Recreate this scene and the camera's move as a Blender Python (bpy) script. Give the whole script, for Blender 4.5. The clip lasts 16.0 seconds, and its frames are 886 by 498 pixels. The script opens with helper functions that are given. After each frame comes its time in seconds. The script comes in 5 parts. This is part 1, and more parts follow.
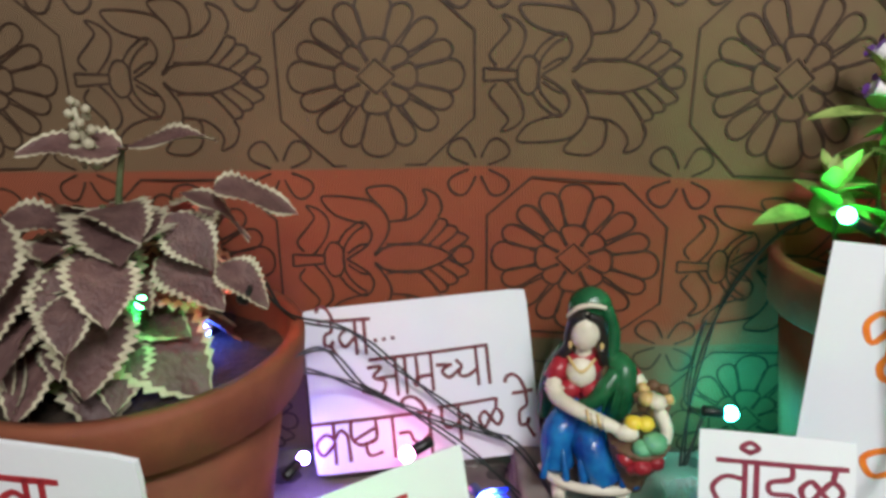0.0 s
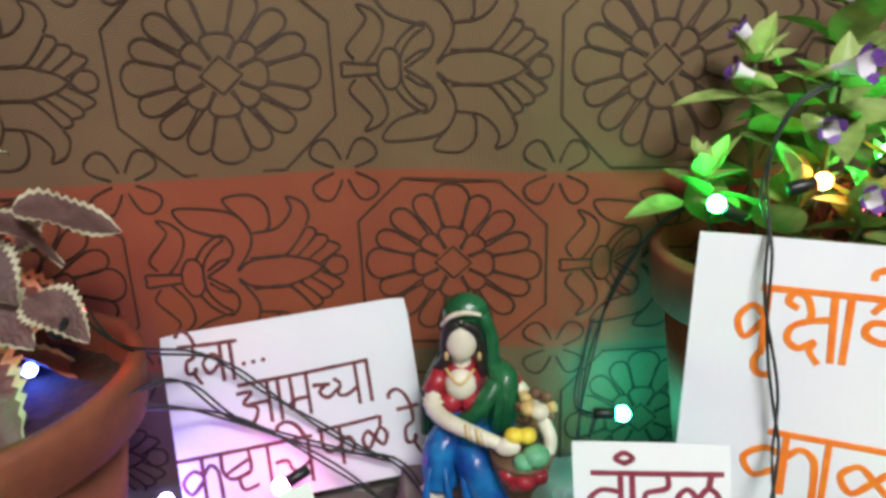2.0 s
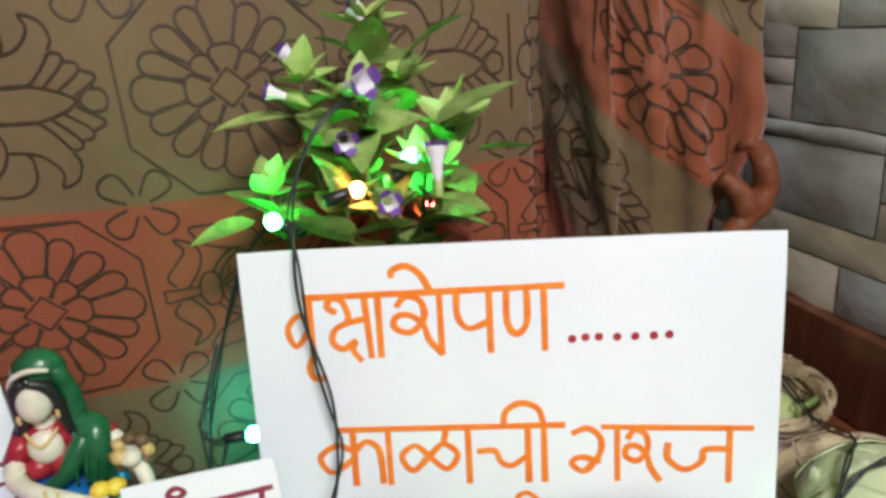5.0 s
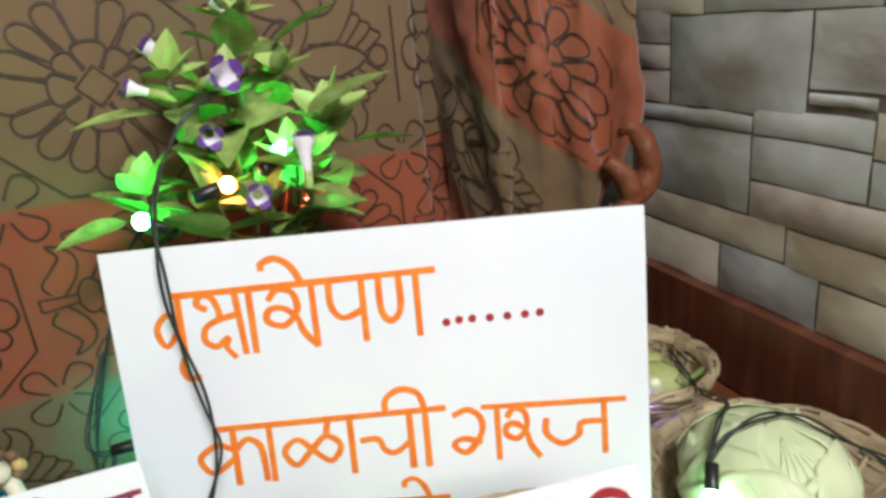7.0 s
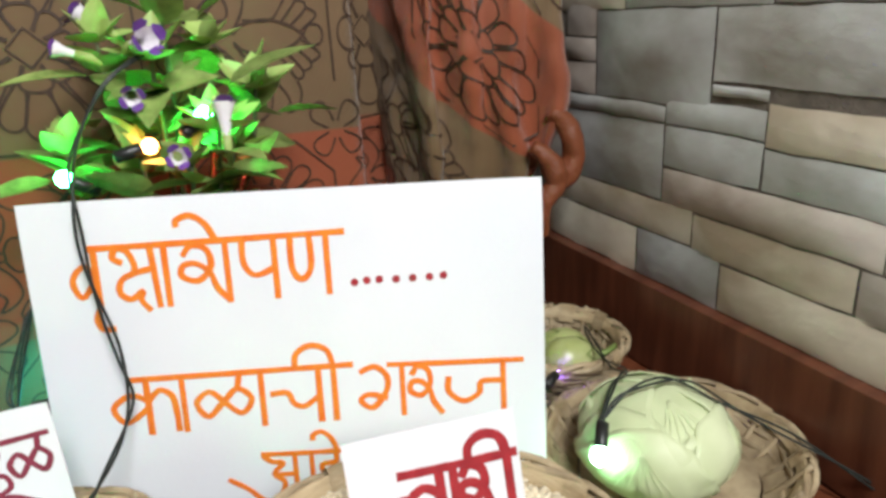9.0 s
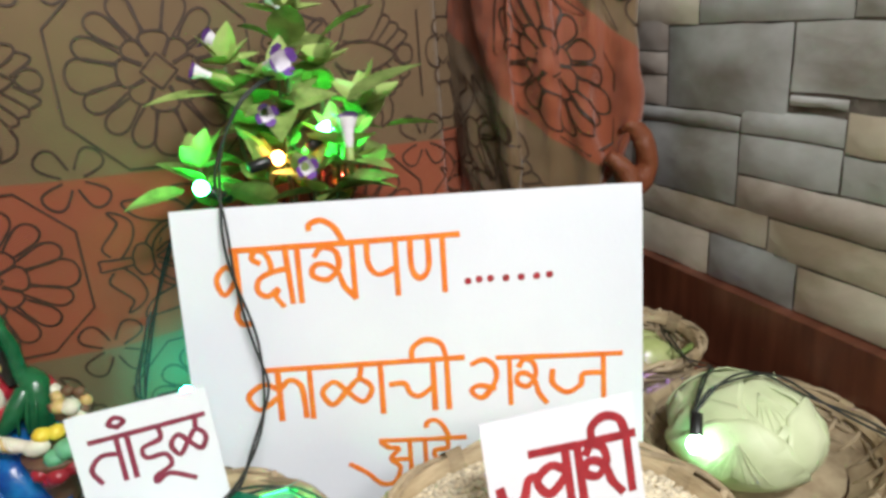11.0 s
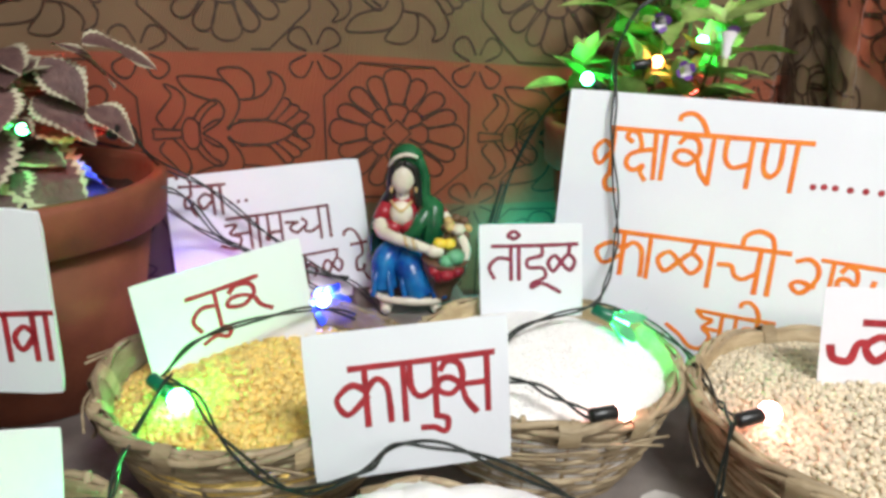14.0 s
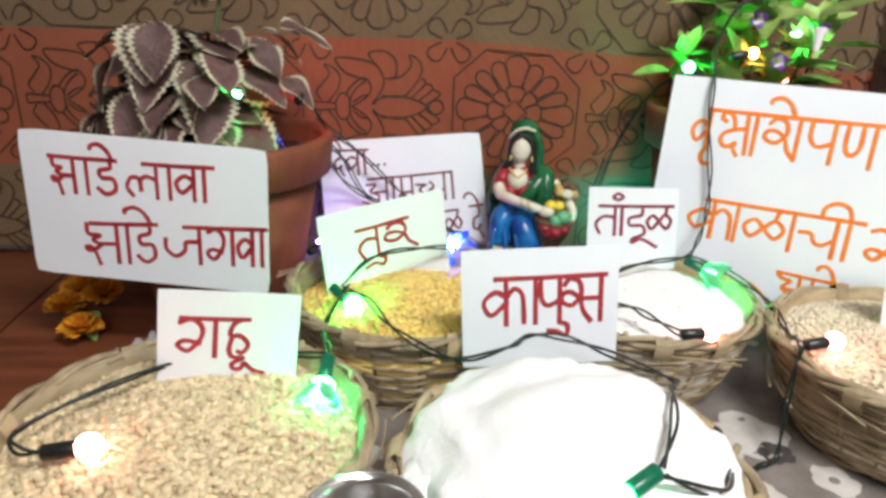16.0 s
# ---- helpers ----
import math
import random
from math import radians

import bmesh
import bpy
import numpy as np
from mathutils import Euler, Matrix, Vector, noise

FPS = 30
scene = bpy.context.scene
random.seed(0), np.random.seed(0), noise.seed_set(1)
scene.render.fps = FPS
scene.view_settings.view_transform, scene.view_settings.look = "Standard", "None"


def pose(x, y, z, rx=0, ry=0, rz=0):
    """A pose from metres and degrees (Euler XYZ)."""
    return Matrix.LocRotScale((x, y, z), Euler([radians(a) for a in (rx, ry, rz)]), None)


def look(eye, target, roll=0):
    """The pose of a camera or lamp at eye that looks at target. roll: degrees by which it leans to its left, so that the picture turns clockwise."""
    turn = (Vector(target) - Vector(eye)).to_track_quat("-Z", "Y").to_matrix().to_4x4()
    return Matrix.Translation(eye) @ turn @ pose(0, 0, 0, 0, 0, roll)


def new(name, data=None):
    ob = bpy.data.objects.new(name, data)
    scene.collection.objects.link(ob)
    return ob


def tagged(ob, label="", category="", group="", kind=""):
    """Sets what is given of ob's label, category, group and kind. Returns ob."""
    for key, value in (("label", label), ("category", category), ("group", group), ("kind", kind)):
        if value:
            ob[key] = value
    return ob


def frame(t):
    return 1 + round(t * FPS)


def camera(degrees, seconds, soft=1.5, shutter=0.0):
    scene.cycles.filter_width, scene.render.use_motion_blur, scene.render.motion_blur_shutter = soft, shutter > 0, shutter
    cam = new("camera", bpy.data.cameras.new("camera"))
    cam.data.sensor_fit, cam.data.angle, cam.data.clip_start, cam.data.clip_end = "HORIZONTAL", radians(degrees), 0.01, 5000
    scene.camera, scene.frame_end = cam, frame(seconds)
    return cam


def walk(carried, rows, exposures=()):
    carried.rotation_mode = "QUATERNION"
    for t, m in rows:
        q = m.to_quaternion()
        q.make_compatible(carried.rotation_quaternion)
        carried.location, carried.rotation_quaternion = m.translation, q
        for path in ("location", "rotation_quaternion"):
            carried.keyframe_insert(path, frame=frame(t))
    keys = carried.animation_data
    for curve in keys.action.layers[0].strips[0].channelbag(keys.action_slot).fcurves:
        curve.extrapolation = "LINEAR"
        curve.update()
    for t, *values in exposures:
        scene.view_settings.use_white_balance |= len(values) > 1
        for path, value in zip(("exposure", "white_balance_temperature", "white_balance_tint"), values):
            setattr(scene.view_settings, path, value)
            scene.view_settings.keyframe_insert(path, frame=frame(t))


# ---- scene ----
cam = camera(66.4, 16.0, soft=3.3)
METRES, EYE, TILT, LEAN, TURN = 0.68, 0.33, 0.0, 0.0, 0.0
ROWS = [
    (0.0, 0.0, 0.0, 0.0, -0.26, -18.22, 0.79),
    (0.5, 0.0333, 0.0331, -0.0109, -3.04, -18.35, 1.63),
    (1.0, 0.0479, 0.0491, -0.0185, -3.74, -18.67, 1.6),
    (1.5, 0.0549, 0.0474, -0.0107, -4.65, -18.19, 1.61),
    (2.0, 0.0734, 0.0494, -0.0107, -6.39, -18.4, 2.13),
    (2.5, 0.0965, 0.0455, -0.016, -8.57, -18.7, 2.38),
    (3.0, 0.1298, 0.0365, -0.0169, -10.82, -18.68, 2.73),
    (3.5, 0.1631, 0.0215, -0.0238, -14.08, -19.26, 2.52),
    (4.0, 0.1952, 0.0118, -0.0081, -18.24, -18.3, 3.56),
    (4.5, 0.2289, 0.0001, -0.0066, -22.33, -18.98, 4.7),
    (5.0, 0.2676, -0.0082, -0.005, -25.89, -19.04, 4.5),
    (7.5, 0.3238, -0.0538, -0.0304, -32.41, -19.71, 5.06),
    (8.0, 0.3392, -0.0691, -0.0398, -33.44, -19.98, 4.03),
    (8.5, 0.3493, -0.0872, -0.0417, -34.03, -19.77, 3.54),
    (9.0, 0.3356, -0.1038, -0.043, -33.55, -19.5, 3.06),
    (9.5, 0.2943, -0.0996, -0.0292, -32.67, -18.99, 4.2),
    (12.0, 0.2158, -0.1236, -0.0377, -28.59, -18.16, 2.49),
    (12.5, 0.1789, -0.1356, -0.0476, -25.79, -18.66, 1.46),
    (13.0, 0.125, -0.1502, -0.055, -21.36, -18.88, 0.69),
    (13.5, 0.0741, -0.1803, -0.0763, -15.82, -19.73, -0.85),
    (14.0, 0.0226, -0.2158, -0.084, -11.39, -20.14, -1.28),
    (14.5, 0.0048, -0.2497, -0.0874, -9.77, -20.16, -1.49),
    (15.0, -0.0344, -0.2878, -0.0849, -7.28, -19.88, -1.21),
    (15.5, -0.0592, -0.3293, -0.0835, -5.31, -20.43, -1.66),
    (16.0, -0.0612, -0.3707, -0.0851, -4.53, -20.66, -1.95),
]
walk(cam, [(t, pose(0, 0, EYE, TILT, LEAN, TURN) @ pose(METRES * x, METRES * y, METRES * z, 90 + pitch, roll, yaw)) for t, x, y, z, yaw, pitch, roll in ROWS], [(0, -0.30), (2, -0.17), (5, -0.14), (9, -0.04), (12.5, -0.10), (14, -0.12), (16, -0.08)])

rng = random.Random(7)

# world and light: closed room, unseen lamp above and behind the camera, added fill
world = bpy.data.worlds.new("room_air")
scene.world = world
world.use_nodes = True
world.node_tree.nodes["Background"].inputs[0].default_value = (1.0, 0.93, 0.85, 1)
world.node_tree.nodes["Background"].inputs[1].default_value = 0.25

FLOOR = -0.03


def lamp(name, kind, at, target, power, colour, size):
    data = bpy.data.lights.new(name, kind)
    data.energy, data.color = power, colour
    if kind == "AREA":
        data.shape, data.size, data.size_y = "RECTANGLE", size, size * 0.4
    else:
        data.shadow_soft_size = size
    ob = new(name, data)
    ob.matrix_world = look(at, target)
    return ob


lamp("room_lamp", "AREA", (0.26, -0.45, 0.95), (0.20, 0.36, 0.12), 13.2, (0.97, 0.985, 0.98), 0.36)
# Fill light added far behind the camera, not a fitting of the room
lamp("side_lamp", "AREA", (0.1, -1.9, 1.5), (0.1, 0.3, 0.1), 16, (0.99, 0.98, 0.97), 0.8)


# ---- materials ----
def material(name, rough=0.6, metal=0.0):
    m = bpy.data.materials.new(name)
    m.use_nodes = True
    b = m.node_tree.nodes["Principled BSDF"]
    b.inputs["Roughness"].default_value = rough
    b.inputs["Metallic"].default_value = metal
    return m, m.node_tree, b


def mixed(name, c1, c2, scale=20, rough=0.6, bump=0.0, bump_scale=None, detail=6, metal=0.0, per_object=0.0, per_island=0.0, stretch=(1, 1, 1), trans=0.0, coat=0.0):
    """A surface that wanders between two colours, with fine relief."""
    m, nt, b = material(name, rough, metal)
    tc = nt.nodes.new("ShaderNodeTexCoord")
    mp = nt.nodes.new("ShaderNodeMapping")
    mp.inputs["Scale"].default_value = stretch
    nt.links.new(tc.outputs["Object"], mp.inputs[0])
    no = nt.nodes.new("ShaderNodeTexNoise")
    no.inputs["Scale"].default_value, no.inputs["Detail"].default_value = scale, detail
    nt.links.new(mp.outputs[0], no.inputs["Vector"])
    ramp = nt.nodes.new("ShaderNodeValToRGB")
    ramp.color_ramp.elements[0].position, ramp.color_ramp.elements[1].position = 0.35, 0.65
    ramp.color_ramp.elements[0].color, ramp.color_ramp.elements[1].color = (*c1, 1), (*c2, 1)
    nt.links.new(no.outputs["Fac"], ramp.inputs[0])
    out = ramp.outputs[0]
    if per_object or per_island:
        src = nt.nodes.new("ShaderNodeObjectInfo").outputs["Random"] if per_object else nt.nodes.new("ShaderNodeNewGeometry").outputs["Random Per Island"]
        rg = nt.nodes.new("ShaderNodeMapRange")
        a = per_object or per_island
        rg.inputs["To Min"].default_value, rg.inputs["To Max"].default_value = 1 - a, 1 + a
        nt.links.new(src, rg.inputs["Value"])
        hs = nt.nodes.new("ShaderNodeHueSaturation")
        nt.links.new(rg.outputs[0], hs.inputs["Value"])
        nt.links.new(out, hs.inputs["Color"])
        out = hs.outputs[0]
    nt.links.new(out, b.inputs["Base Color"])
    if trans:
        b.inputs["Subsurface Weight"].default_value = trans
        b.inputs["Subsurface Radius"].default_value = (0.004, 0.004, 0.003)
    if coat:
        b.inputs["Coat Weight"].default_value = coat
    if bump:
        n2 = nt.nodes.new("ShaderNodeTexNoise")
        n2.inputs["Scale"].default_value, n2.inputs["Detail"].default_value = bump_scale or scale * 6, 4
        nt.links.new(mp.outputs[0], n2.inputs["Vector"])
        bp = nt.nodes.new("ShaderNodeBump")
        bp.inputs["Strength"].default_value, bp.inputs["Distance"].default_value = bump, 0.003
        nt.links.new(n2.outputs["Fac"], bp.inputs["Height"])
        nt.links.new(bp.outputs[0], b.inputs["Normal"])
    return m


PAPER = mixed("paper", (0.75, 0.775, 0.83), (0.81, 0.835, 0.88), 8, 0.7, 0.05, 300)
CANE = mixed("cane", (0.27, 0.20, 0.12), (0.44, 0.35, 0.22), 60, 0.6, 0.3, 200, per_object=0.2)
CANE_SPLIT = mixed("split_cane", (0.30, 0.22, 0.12), (0.46, 0.36, 0.22), 40, 0.55, 0.4, 160, per_object=0.25, stretch=(1, 1, 4))
TERRACOTTA = mixed("terracotta", (0.165, 0.042, 0.020), (0.235, 0.068, 0.031), 25, 0.75, 0.25, 150)
WOODFLOOR = mixed("brown_wood_floor", (0.12, 0.035, 0.016), (0.20, 0.062, 0.028), 9, 0.32, 0.05, 80, stretch=(1, 9, 1), per_object=0.12)
PLASTER = mixed("plaster", (0.62, 0.58, 0.52), (0.68, 0.64, 0.58), 3, 0.85, 0.15, 90)


# ---- mesh helpers ----
def link(name, me, mat, parent=None):
    ob = new(name, me)
    if mat:
        me.materials.append(mat)
    ob.parent = parent
    return ob


def part(name, bm, mat, parent=None, label="", smooth=True):
    me = bpy.data.meshes.new(name)
    if smooth:
        for f in bm.faces:
            f.smooth = True
    bm.to_mesh(me)
    bm.free()
    ob = link(name, me, mat, parent)
    return tagged(ob, label) if label else ob


def pydata(name, verts, faces, mat, parent=None, label="", smooth=True):
    me = bpy.data.meshes.new(name)
    me.from_pydata([tuple(v) for v in verts], [], faces)
    if smooth:
        me.polygons.foreach_set("use_smooth", [True] * len(me.polygons))
    me.update()
    ob = link(name, me, mat, parent)
    return tagged(ob, label) if label else ob


def thing(name, at, label, category, group="", rz=0.0):
    ob = new(name)
    ob.matrix_world = pose(*at, 0, 0, rz)
    ob.empty_display_size = 0.02
    return tagged(ob, label, category, group)


def box(bm, lo, hi, bevel=0.0):
    r = bmesh.ops.create_cube(bm, size=1.0)
    for v in r["verts"]:
        v.co = Vector([lo[i] + (v.co[i] + 0.5) * (hi[i] - lo[i]) for i in range(3)])
    if bevel:
        es = list({e for v in r["verts"] for e in v.link_edges})
        bmesh.ops.bevel(bm, geom=es, offset=bevel, segments=2, affect="EDGES", profile=0.6)
    return bm


def smoothline(pts, n=6):
    """A Catmull-Rom line through the points."""
    p = [Vector(q) for q in pts]
    if len(p) < 3:
        return p
    out = []
    for i in range(len(p) - 1):
        a, b, c, d = p[max(i - 1, 0)], p[i], p[i + 1], p[min(i + 2, len(p) - 1)]
        for k in range(n):
            t = k / n
            out.append(0.5 * (2 * b + (c - a) * t + (2 * a - 5 * b + 4 * c - d) * t * t + (3 * b - a - 3 * c + d) * t ** 3))
    out.append(p[-1])
    return out


def tube(bm, pts, r, sides=6, closed=False):
    """A round strand along pts; r is a radius or a list of radii."""
    n = len(pts)
    rings = []
    side = None
    for i, p in enumerate(pts):
        if closed:
            d = Vector(pts[(i + 1) % n]) - Vector(pts[i - 1])
        else:
            d = Vector(pts[min(i + 1, n - 1)]) - Vector(pts[max(i - 1, 0)])
        if d.length < 1e-9:
            d = Vector((0, 0, 1))
        d.normalize()
        if side is None:
            side = d.orthogonal().normalized()
        side = (side - d * side.dot(d))
        side = side.normalized() if side.length > 1e-6 else d.orthogonal().normalized()
        up = d.cross(side)
        rr = r[i] if isinstance(r, (list, tuple)) else r
        rings.append([bm.verts.new(Vector(p) + (side * math.cos(a) + up * math.sin(a)) * rr) for a in [2 * math.pi * k / sides for k in range(sides)]])
    for i in range(n if closed else n - 1):
        A, B = rings[i], rings[(i + 1) % n]
        for k in range(sides):
            bm.faces.new((A[k], A[(k + 1) % sides], B[(k + 1) % sides], B[k]))
    if not closed:
        bm.faces.new(rings[0][::-1])
        bm.faces.new(rings[-1])
    return bm


def lathe(bm, profile, seg=40, wobble=None, caps=True):
    """A turned body from (radius, height) pairs."""
    rings = []
    for r, z in profile:
        ring = []
        for k in range(seg):
            a = 2 * math.pi * k / seg
            rr = r * (1 + (wobble(a, z) if wobble else 0))
            ring.append(bm.verts.new((rr * math.cos(a), rr * math.sin(a), z)))
        rings.append(ring)
    for A, B in zip(rings, rings[1:]):
        for k in range(seg):
            bm.faces.new((A[k], A[(k + 1) % seg], B[(k + 1) % seg], B[k]))
    if caps and profile[0][0] > 1e-6:
        bm.faces.new(rings[0][::-1])
    if caps and profile[-1][0] > 1e-6:
        bm.faces.new(rings[-1])
    return bm


# ---- more materials ----
def cloth_print(name, beige, rust):
    """Woven drape in wide bands of two colours, by height."""
    m, nt, b = material(name, 0.62)
    tc = nt.nodes.new("ShaderNodeTexCoord")
    sep = nt.nodes.new("ShaderNodeSeparateXYZ")
    nt.links.new(tc.outputs["UV"], sep.inputs[0])
    fold = nt.nodes.new("ShaderNodeMath")
    fold.operation = "PINGPONG"
    fold.inputs[1].default_value = CELL
    off = nt.nodes.new("ShaderNodeMath")
    off.inputs[1].default_value = -ROW0 + CELL * 8.5
    nt.links.new(sep.outputs[1], off.inputs[0])
    nt.links.new(off.outputs[0], fold.inputs[0])
    step = nt.nodes.new("ShaderNodeMapRange")
    step.inputs["From Min"].default_value, step.inputs["From Max"].default_value = CELL * 0.5 - 0.0012, CELL * 0.5 + 0.0012
    nt.links.new(fold.outputs[0], step.inputs["Value"])
    mix = nt.nodes.new("ShaderNodeMix")
    mix.data_type = "RGBA"
    mix.inputs["A"].default_value, mix.inputs["B"].default_value = (*beige, 1), (*rust, 1)
    nt.links.new(step.outputs[0], mix.inputs["Factor"])
    no = nt.nodes.new("ShaderNodeTexNoise")
    no.inputs["Scale"].default_value, no.inputs["Detail"].default_value = 14, 8
    nt.links.new(tc.outputs["UV"], no.inputs["Vector"])
    hs = nt.nodes.new("ShaderNodeHueSaturation")
    rg = nt.nodes.new("ShaderNodeMapRange")
    rg.inputs["To Min"].default_value, rg.inputs["To Max"].default_value = 0.72, 1.28
    nt.links.new(no.outputs["Fac"], rg.inputs["Value"])
    nt.links.new(rg.outputs[0], hs.inputs["Value"])
    nt.links.new(mix.outputs["Result"], hs.inputs["Color"])
    nt.links.new(hs.outputs[0], b.inputs["Base Color"])
    wv = nt.nodes.new("ShaderNodeTexWave")
    wv.inputs["Scale"].default_value, wv.inputs["Distortion"].default_value = 260, 1.5
    nt.links.new(tc.outputs["UV"], wv.inputs["Vector"])
    bp = nt.nodes.new("ShaderNodeBump")
    bp.inputs["Strength"].default_value, bp.inputs["Distance"].default_value = 0.35, 0.001
    nt.links.new(wv.outputs["Fac"], bp.inputs["Height"])
    nt.links.new(bp.outputs[0], b.inputs["Normal"])
    b.inputs["Sheen Weight"].default_value = 0.25
    return m


def glass(name, colour, rough, alpha):
    """Thin clear plastic film."""
    m, nt, b = material(name, rough)
    b.inputs["Base Color"].default_value = (*colour, 1)
    b.inputs["Alpha"].default_value = alpha
    b.inputs["IOR"].default_value = 1.45
    return m


def glow(name, colour, strength):
    m, nt, b = material(name, 0.3)
    b.inputs["Base Color"].default_value = (*colour, 1)
    b.inputs["Emission Color"].default_value = (*colour, 1)
    b.inputs["Emission Strength"].default_value = strength
    return m


CELL, WIDE, ROW0, COL0 = 0.148, 0.155, 0.076, 0.029
DRAPE = cloth_print("printed_drape", (0.152, 0.090, 0.040), (0.262, 0.060, 0.021))
PRINT = mixed("print_line", (0.032, 0.015, 0.007), (0.055, 0.026, 0.013), 90, 0.6)
STONES = [mixed("stone_" + n, a, b, 7, 0.6, 0.32, 60, detail=12, per_object=0.22, stretch=(1, 1, 1.5)) for n, a, b in (
    ("grey", (0.27, 0.25, 0.22), (0.68, 0.71, 0.71)), ("tan", (0.35, 0.28, 0.20), (0.70, 0.64, 0.54)), ("rose", (0.30, 0.24, 0.20), (0.64, 0.59, 0.54)))]
JOINT = mixed("stone_joint", (0.11, 0.095, 0.08), (0.19, 0.16, 0.135), 60, 0.9, 0.4)
RED_INK = mixed("red_ink", (0.30, 0.018, 0.028), (0.42, 0.03, 0.04), 120, 0.5)
MAROON_INK = mixed("maroon_ink", (0.20, 0.022, 0.05), (0.28, 0.035, 0.07), 120, 0.5)
BROWN_INK = mixed("brown_ink", (0.12, 0.02, 0.028), (0.19, 0.035, 0.04), 120, 0.5)
ORANGE_INK = mixed("orange_ink", (0.80, 0.17, 0.012), (0.86, 0.25, 0.02), 120, 0.5)
TABLECLOTH = mixed("grey_cloth", (0.17, 0.14, 0.125), (0.27, 0.235, 0.21), 30, 0.85, 0.4, 500)
CLOTH_WHITE = mixed("cloth_pale_print", (0.55, 0.51, 0.47), (0.66, 0.62, 0.58), 60, 0.85, 0.3, 500)
CLOTH_DARK = mixed("cloth_dark_print", (0.055, 0.045, 0.045), (0.09, 0.075, 0.07), 60, 0.85, 0.3, 500)
WHEAT = mixed("wheat_grain", (0.58, 0.45, 0.26), (0.74, 0.61, 0.40), 300, 0.55, per_island=0.25)
DAL = mixed("yellow_lentil", (0.76, 0.52, 0.13), (0.83, 0.62, 0.21), 300, 0.5, per_island=0.2)
JOWAR = mixed("sorghum_grain", (0.62, 0.53, 0.37), (0.74, 0.66, 0.50), 300, 0.5, per_island=0.25)
RICE = mixed("white_rice", (0.87, 0.86, 0.84), (0.90, 0.90, 0.88), 300, 0.6, per_island=0.03)
COTTON = mixed("cotton_wool", (0.86, 0.86, 0.86), (0.90, 0.90, 0.90), 40, 0.95, 0.35, 220, trans=0.2)
WIRE = mixed("dark_green_wire", (0.008, 0.014, 0.012), (0.016, 0.022, 0.018), 200, 0.4)
SOCKET = mixed("black_socket", (0.006, 0.008, 0.008), (0.012, 0.012, 0.012), 200, 0.35)
SOCKET_GREEN = mixed("green_socket", (0.0, 0.10, 0.05), (0.0, 0.14, 0.07), 200, 0.3)
SOCKET_BLUE = mixed("blue_socket", (0.01, 0.03, 0.20), (0.015, 0.05, 0.28), 200, 0.3)
SOIL = mixed("potting_soil", (0.022, 0.014, 0.009), (0.05, 0.032, 0.02), 120, 0.95, 1.0, 250)
LEAF = mixed("green_leaf", (0.13, 0.20, 0.045), (0.26, 0.35, 0.10), 60, 0.5, 0.3, 300, per_object=0.3)
LEAF_PALE = mixed("pale_bud_leaf", (0.28, 0.40, 0.10), (0.40, 0.52, 0.17), 60, 0.5, 0.2, 300, per_object=0.2)
COLEUS = mixed("coleus_leaf", (0.095, 0.047, 0.046), (0.165, 0.090, 0.080), 45, 0.55, 0.6, 220, per_object=0.25)
COLEUS_RIM = mixed("coleus_margin", (0.42, 0.38, 0.26), (0.58, 0.53, 0.38), 90, 0.6, 0.3, 300, per_object=0.2)
STEM = mixed("stem", (0.05, 0.07, 0.025), (0.10, 0.12, 0.05), 90, 0.6, 0.3)
PETAL_WHITE = mixed("petal_white", (0.72, 0.68, 0.74), (0.82, 0.79, 0.83), 90, 0.5)
PETAL_PURPLE = mixed("petal_purple", (0.09, 0.025, 0.20), (0.15, 0.05, 0.30), 90, 0.5)
MARIGOLD = mixed("marigold_petal", (0.75, 0.26, 0.01), (0.85, 0.40, 0.02), 60, 0.6, 0.3, per_object=0.2)
YELLOW = mixed("yellow_petal", (0.80, 0.58, 0.02), (0.86, 0.68, 0.05), 60, 0.6, per_object=0.1)
CABBAGE = mixed("cabbage_leaf", (0.52, 0.60, 0.34), (0.68, 0.74, 0.48), 14, 0.5, 0.3, 70)
CABBAGE_VEIN = mixed("cabbage_vein", (0.60, 0.67, 0.41), (0.69, 0.75, 0.50), 60, 0.5)
BRINJAL = mixed("green_brinjal", (0.34, 0.40, 0.13), (0.48, 0.52, 0.24), 30, 0.3, 0.1)
RUST = mixed("rust_cloth", (0.19, 0.055, 0.022), (0.30, 0.085, 0.032), 9, 0.45, 0.5, 300, detail=8)
STEEL = mixed("steel", (0.62, 0.62, 0.62), (0.72, 0.72, 0.72), 10, 0.22, 0.05, 60, metal=1.0)
PLASTIC = glass("clear_plastic", (0.80, 0.82, 0.84), 0.15, 0.30)
SKIRTING = mixed("brown_skirting", (0.085, 0.026, 0.014), (0.15, 0.05, 0.026), 9, 0.3, 0.08, 80, stretch=(1, 8, 1))
BULBS = {k: glow("bulb_" + k, c, e) for k, c, e in (
    ("green", (0.04, 1.0, 0.20), 150), ("green_soft", (0.05, 1.0, 0.35), 70), ("teal", (0.03, 0.9, 0.75), 260), ("pale", (0.45, 1.0, 0.65), 50), ("red", (1.0, 0.07, 0.06), 95),
    ("orange", (1.0, 0.25, 0.07), 45), ("warm", (1.0, 0.38, 0.33), 26), ("pink", (1.0, 0.22, 0.62), 70), ("blue", (0.06, 0.12, 1.0), 200), ("violet", (0.22, 0.12, 1.0), 170))}
